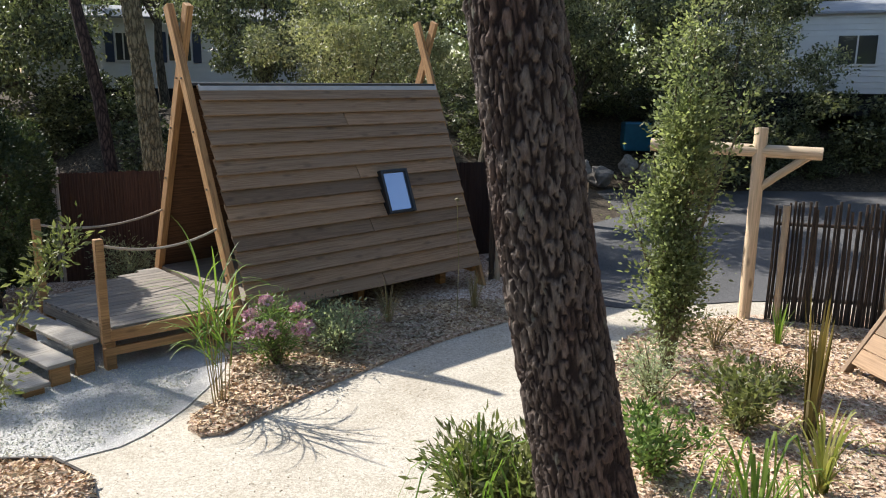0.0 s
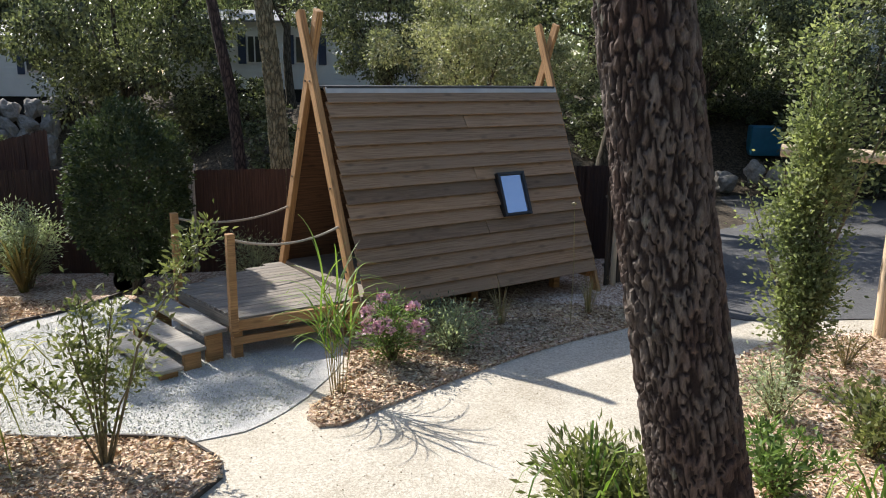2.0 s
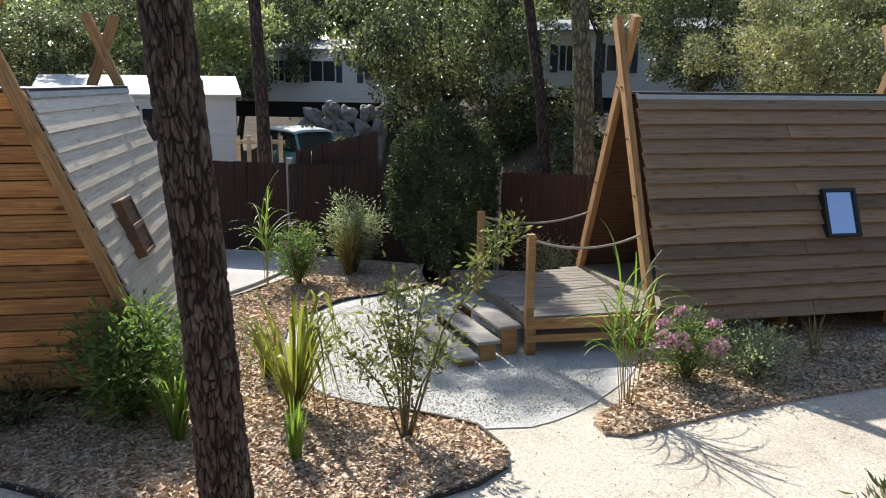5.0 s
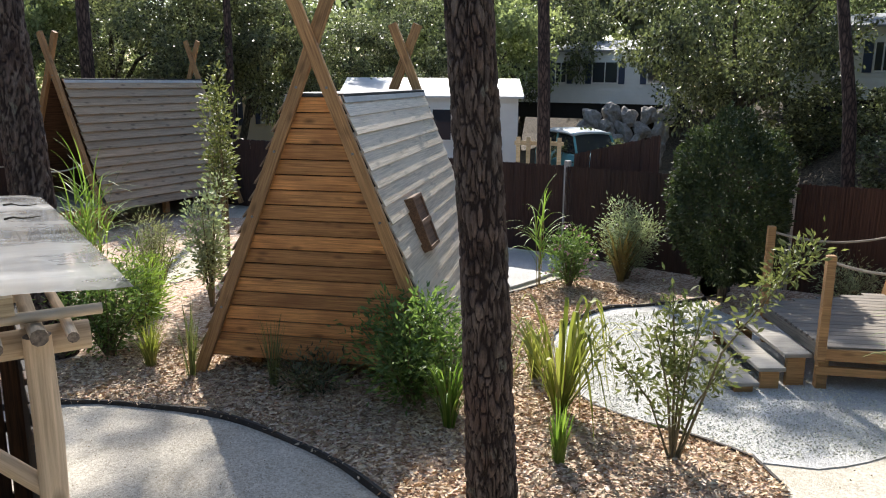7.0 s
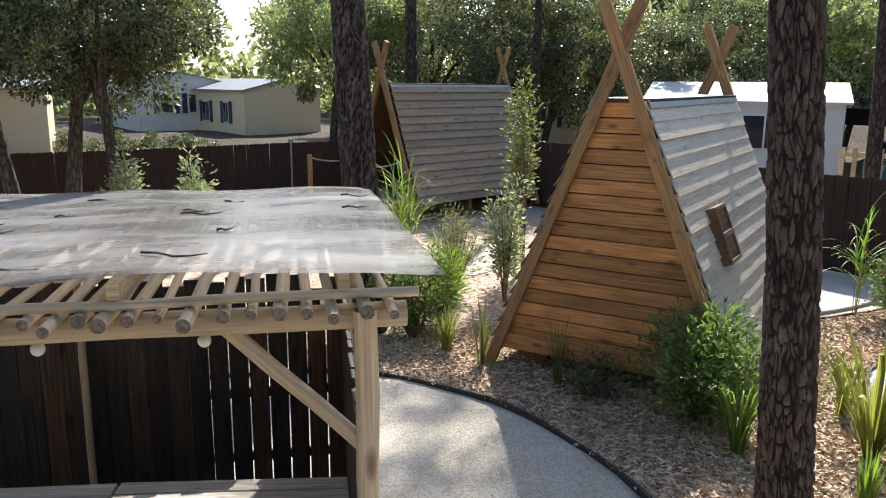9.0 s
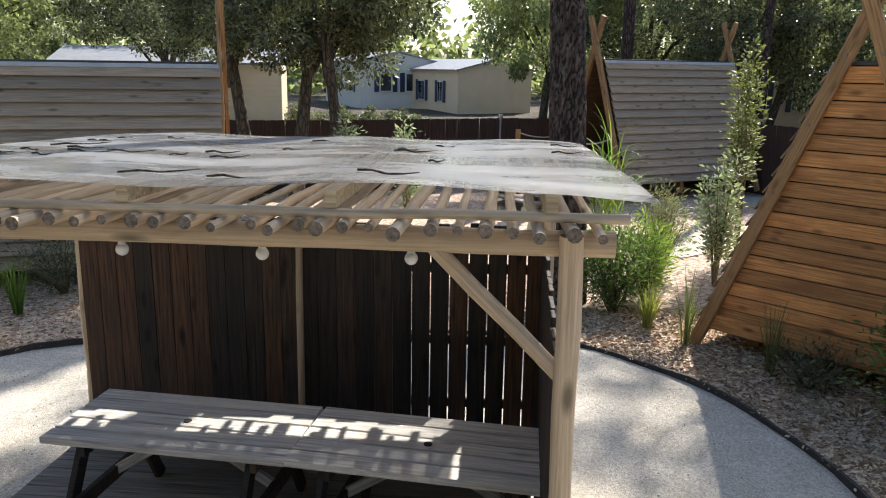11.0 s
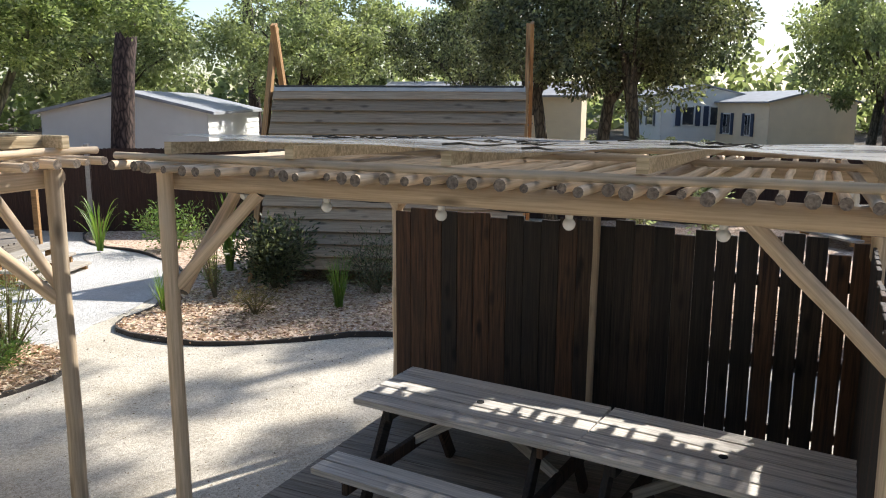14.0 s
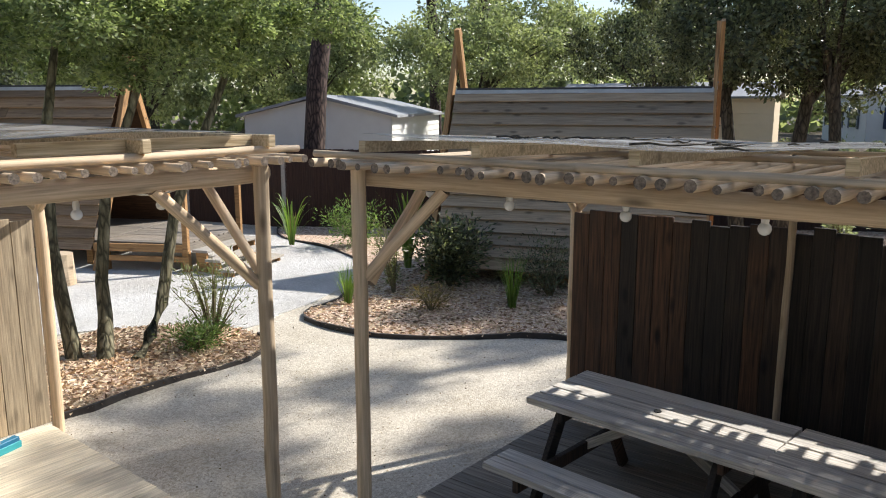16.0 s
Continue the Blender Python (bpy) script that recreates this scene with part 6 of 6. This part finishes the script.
# ---- parked car, heather stack, timber rail and boulders past the fence ----
def car(m):
    c = thing("parked_car", m, "boxy parked car with a white roof and turquoise body", "car")
    body = boxm(-1.9, 1.9, -0.8, 0.8, 0.34, 1.04, 0.12)
    part("body", body, M_CARTEAL, c, "turquoise car body", smooth=True)
    bm = bmesh.new()
    lo = [bm.verts.new(p) for p in ((-1.0, -0.74, 1.0), (1.72, -0.74, 1.0), (1.72, 0.74, 1.0), (-1.0, 0.74, 1.0))]
    up = [bm.verts.new(p) for p in ((-0.55, -0.64, 1.62), (1.5, -0.64, 1.62), (1.5, 0.64, 1.62), (-0.55, 0.64, 1.62))]
    for j in range(4):
        bm.faces.new((lo[j], lo[(j + 1) % 4], up[(j + 1) % 4], up[j]))
    bm.faces.new(up)
    part("window_band", bm, M_GLASS, c, "dark car windows")
    bm = bmesh.new()
    bmesh.ops.create_grid(bm, x_segments=12, y_segments=8, size=1.0)
    for v in bm.verts:
        q = max(abs(v.co.x), abs(v.co.y))
        v.co = Vector((0.47 + v.co.x * 1.12, v.co.y * 0.71, 1.74 - 0.06 * v.co.x ** 4 - 0.07 * v.co.y ** 4 - 0.02 * q))
    bmesh.ops.solidify(bm, geom=list(bm.faces), thickness=0.06)
    part("car_roof", bm, M_CARBODY, c, "white car roof", smooth=True)
    for x0, x1 in ((-1.0, -0.55), (0.42, 0.42), (1.73, 1.5)):
        for s in (-1, 1):
            part("pillar", boxm(0, Vector((x1 - x0, 0.1, 0.64)).length, -0.035, 0.035, -0.03, 0.03, 0.01), M_CARTEAL, c, m=along((x0, s * 0.745, 0.98), (x1, s * 0.645, 1.64)))
    for s in (-1, 1):
        for x in (-1.2, 1.2):
            w = part("wheel", tube([(x, s * 0.70, 0.31), (x, s * 0.82, 0.31)], [0.31, 0.31], 18), M_FELT, c)
            part("rim", tube([(x, s * 0.822, 0.31), (x, s * 0.835, 0.31)], [0.2, 0.19], 14), M_STEEL, w)


car(pose(-16.9, 19.8, 0.02, 0, 0, 160))
hs = thing("heather_screen", pose(-9.75, 11.1, 0.0, 0, 0, 36), "brown heather screen with a rising top behind the fence", "fence")
me = brushwood(0, 1.5, 1.93, 88)
for v in me.vertices:
    v.co.z *= 1 + 0.13 * v.co.x
hang("brushwood_panel", me, None, hs)["kind"] = "stuff"
rl = thing("timber_rail", pose(-13.3, 13.9, 0, 0, 0, 35), "yellowish timber rail by the parked car", "fence")
for x in (-0.5, -0.25, 0, 0.25, 0.5):
    part("picket", boxm(x - 0.05, x + 0.05, -0.02, 0.02, 0, 1.92), M_NEWWOOD, rl)
part("rail", boxm(-0.6, 0.6, 0.022, 0.06, 1.72, 1.82), M_NEWWOOD, rl)


def boulder(x, y, z, s, seed):
    r = random.Random(seed)
    bm = bmesh.new()
    bmesh.ops.create_icosphere(bm, subdivisions=3, radius=1.0)
    off = Vector((seed * 3.1, seed, 0))
    for v in bm.verts:
        d = v.co.normalized()
        v.co = d * (0.8 + 0.45 * noise.noise(d * 1.3 + off) + 0.12 * noise.noise(d * 4 + off))
    b = obj("boulder", bm, M_ROCK, m=Matrix.Translation((x, y, z)) @ Euler((r.uniform(0, 6), r.uniform(0, 6), r.uniform(0, 6))).to_matrix().to_4x4() @ Matrix.Diagonal((s * r.uniform(0.8, 1.3), s * r.uniform(0.8, 1.2), s * r.uniform(0.6, 0.9), 1)))
    tagged(b, "rough pale granite boulder in the bank", "boulder", "boulders")


rng = random.Random(4)
k = 0
for row in range(4):
    for i in range(5):
        boulder(-20.4 + i * 0.55 + rng.uniform(-0.12, 0.12), 23.6 + i * 0.42 + row * 0.3, 0.25 + row * 0.56 + rng.uniform(-0.1, 0.1), 0.50, 10 + k)
        k += 1
for i in range(7):
    boulder(3.6 + i * 0.6 + rng.uniform(-0.2, 0.2), 22.9 + rng.uniform(-0.4, 0.6), 0.25 + rng.uniform(0, 0.5), rng.uniform(0.3, 0.6), 60 + i)
bx = thing("storage_tub", pose(6.15, 25.2, height(6.15, 25.2) + 0.5), "blue plastic tub on the bank", "tub")
part("shell", boxm(-0.45, 0.45, -0.3, 0.3, -0.5, 0.4, 0.04), M_BLUE, bx)
low_hut = thing("board_shed", pose(5.31, 8.25, 0, 0, 0, -80), "low pointed shed roof of grey boards", "shed")
for k in range(6):
    part("roof_board", boxm(-0.1, 1.2, 0, 0.2, -0.012, 0.012), M_SIDE, low_hut, m=Matrix.Translation((0, -0.75 + k * 0.12, 0.15 + k * 0.17)) @ Matrix.Rotation(radians(55), 4, "X"))
part("rafter", boxm(0, 1.5, -0.03, 0.03, -0.05, 0.05), M_SIDE, low_hut, m=along((-0.12, -0.82, 0.0), (-0.12, 0.0, 1.2)))


# ---- loose bark chips on the nearest mulch, and twigs on the roof sheet ----
def inside(p, poly):
    r = False
    for a, b in zip(poly, poly[1:] + poly[:1]):
        if (a.y > p[1]) != (b.y > p[1]) and p[0] < (b.x - a.x) * (p[1] - a.y) / (b.y - a.y) + a.x:
            r = not r
    return r


def chips(poly, x0, x1, y0, y1, count, seed, name):
    r = np.random.RandomState(seed)
    pts = []
    while len(pts) < count:
        p = (r.uniform(x0, x1), r.uniform(y0, y1))
        if inside(p, poly):
            pts.append((p[0], p[1], 0.037 + r.uniform(0, 0.02)))
    up = r.normal(size=(count, 3)) * np.array([1, 1, 0.14])
    ob = hang(name, leaves_mesh(name, pts, up, 0.062, 0.36, L_LITTER, seed, 0.06), None)
    tagged(ob, "loose brown bark chips lying on the mulch", "bark chips", kind="stuff")


chips(line2, -9.5, -2.6, 1.6, 9.8, 46000, 1, "bark_chips")
chips(line2, -11.5, -7.3, -7.2, 1.6, 16000, 2, "bark_chips")
chips(line1, -2.5, 1.3, 6.4, 11, 15000, 3, "bark_chips")
chips(line3, 0.1, 5.5, 3.5, 10.2, 20000, 4, "bark_chips")
chips(line5, -6.8, -3.4, -8.6, -6.2, 8000, 5, "bark_chips")
rng = random.Random(12)
for k in range(26):
    x, y = rng.uniform(0.2, SPAN + 0.1), rng.uniform(0.2, DEPTH - 0.3)
    q = y / DEPTH
    z0 = 2.37 + 0.215 - 0.097 * q + 0.012 * math.sin(x * 2.6 + 1) * (1 - q) + 0.009 * math.sin(x * 5.1 + 1.7 + y) + 0.009
    a = rng.uniform(-0.5, 0.5)
    ln = rng.uniform(0.08, 0.32)
    pts = [(x + ln * s * math.cos(a) / 4, y + ln * s * math.sin(a) / 4 + 0.02 * math.sin(s + k), z0 + 0.006 * math.sin(s * 2)) for s in range(5)]
    tw = obj("twig", tube([SH @ Vector(p) for p in pts], [0.006, 0.006, 0.005, 0.004, 0.002], 5), M_BARK2)
    tagged(tw, "dry dark twig lying on the roof sheet", "twig", "twigs")


def pebbles(poly, box4, count, seed, mat, name, label, size, z, avoid=()):
    r = np.random.RandomState(seed)
    pts = []
    while len(pts) < count:
        p = (r.uniform(box4[0], box4[1]), r.uniform(box4[2], box4[3]))
        if (poly is None or inside(p, poly)) and not any(inside(p, a) for a in avoid):
            pts.append((p[0], p[1], z))
    up = r.normal(size=(count, 3)) * np.array([1, 1, 0.25])
    ob = hang(name, leaves_mesh(name, pts, up, size, 0.8, mat, seed, 0.2), None)
    tagged(ob, label, "pebbles", kind="stuff")


L_STONE = leaf("loose white pebbles", (0.54, 0.53, 0.51), (0.86, 0.85, 0.82), 0.0, 0.9)
L_SPECK = leaf("dry leaf crumbs", (0.12, 0.08, 0.05), (0.42, 0.34, 0.24), 0.0, 0.9)
yard = [Vector((x, y, 0)) for x, y in ((-2.6, 6.9), (-3.2, 6.1), (-4.9, 5.9), (-6.4, 6.9), (-6.9, 8.3), (-6.2, 9.8), (-4.0, 8.4), (-2.7, 8.2))]
pebbles(yard, (-7, -2.5, 5.8, 10), 22000, 6, L_STONE, "gravel_stones", "loose white gravel stones", 0.02, 0.014)
pebbles(None, (-9, 2.2, -7.5, 10), 4200, 7, L_SPECK, "leaf_crumbs", "dry leaf crumbs scattered on the sandy path", 0.017, 0.004, (line1, line2, line3, line5, yard))
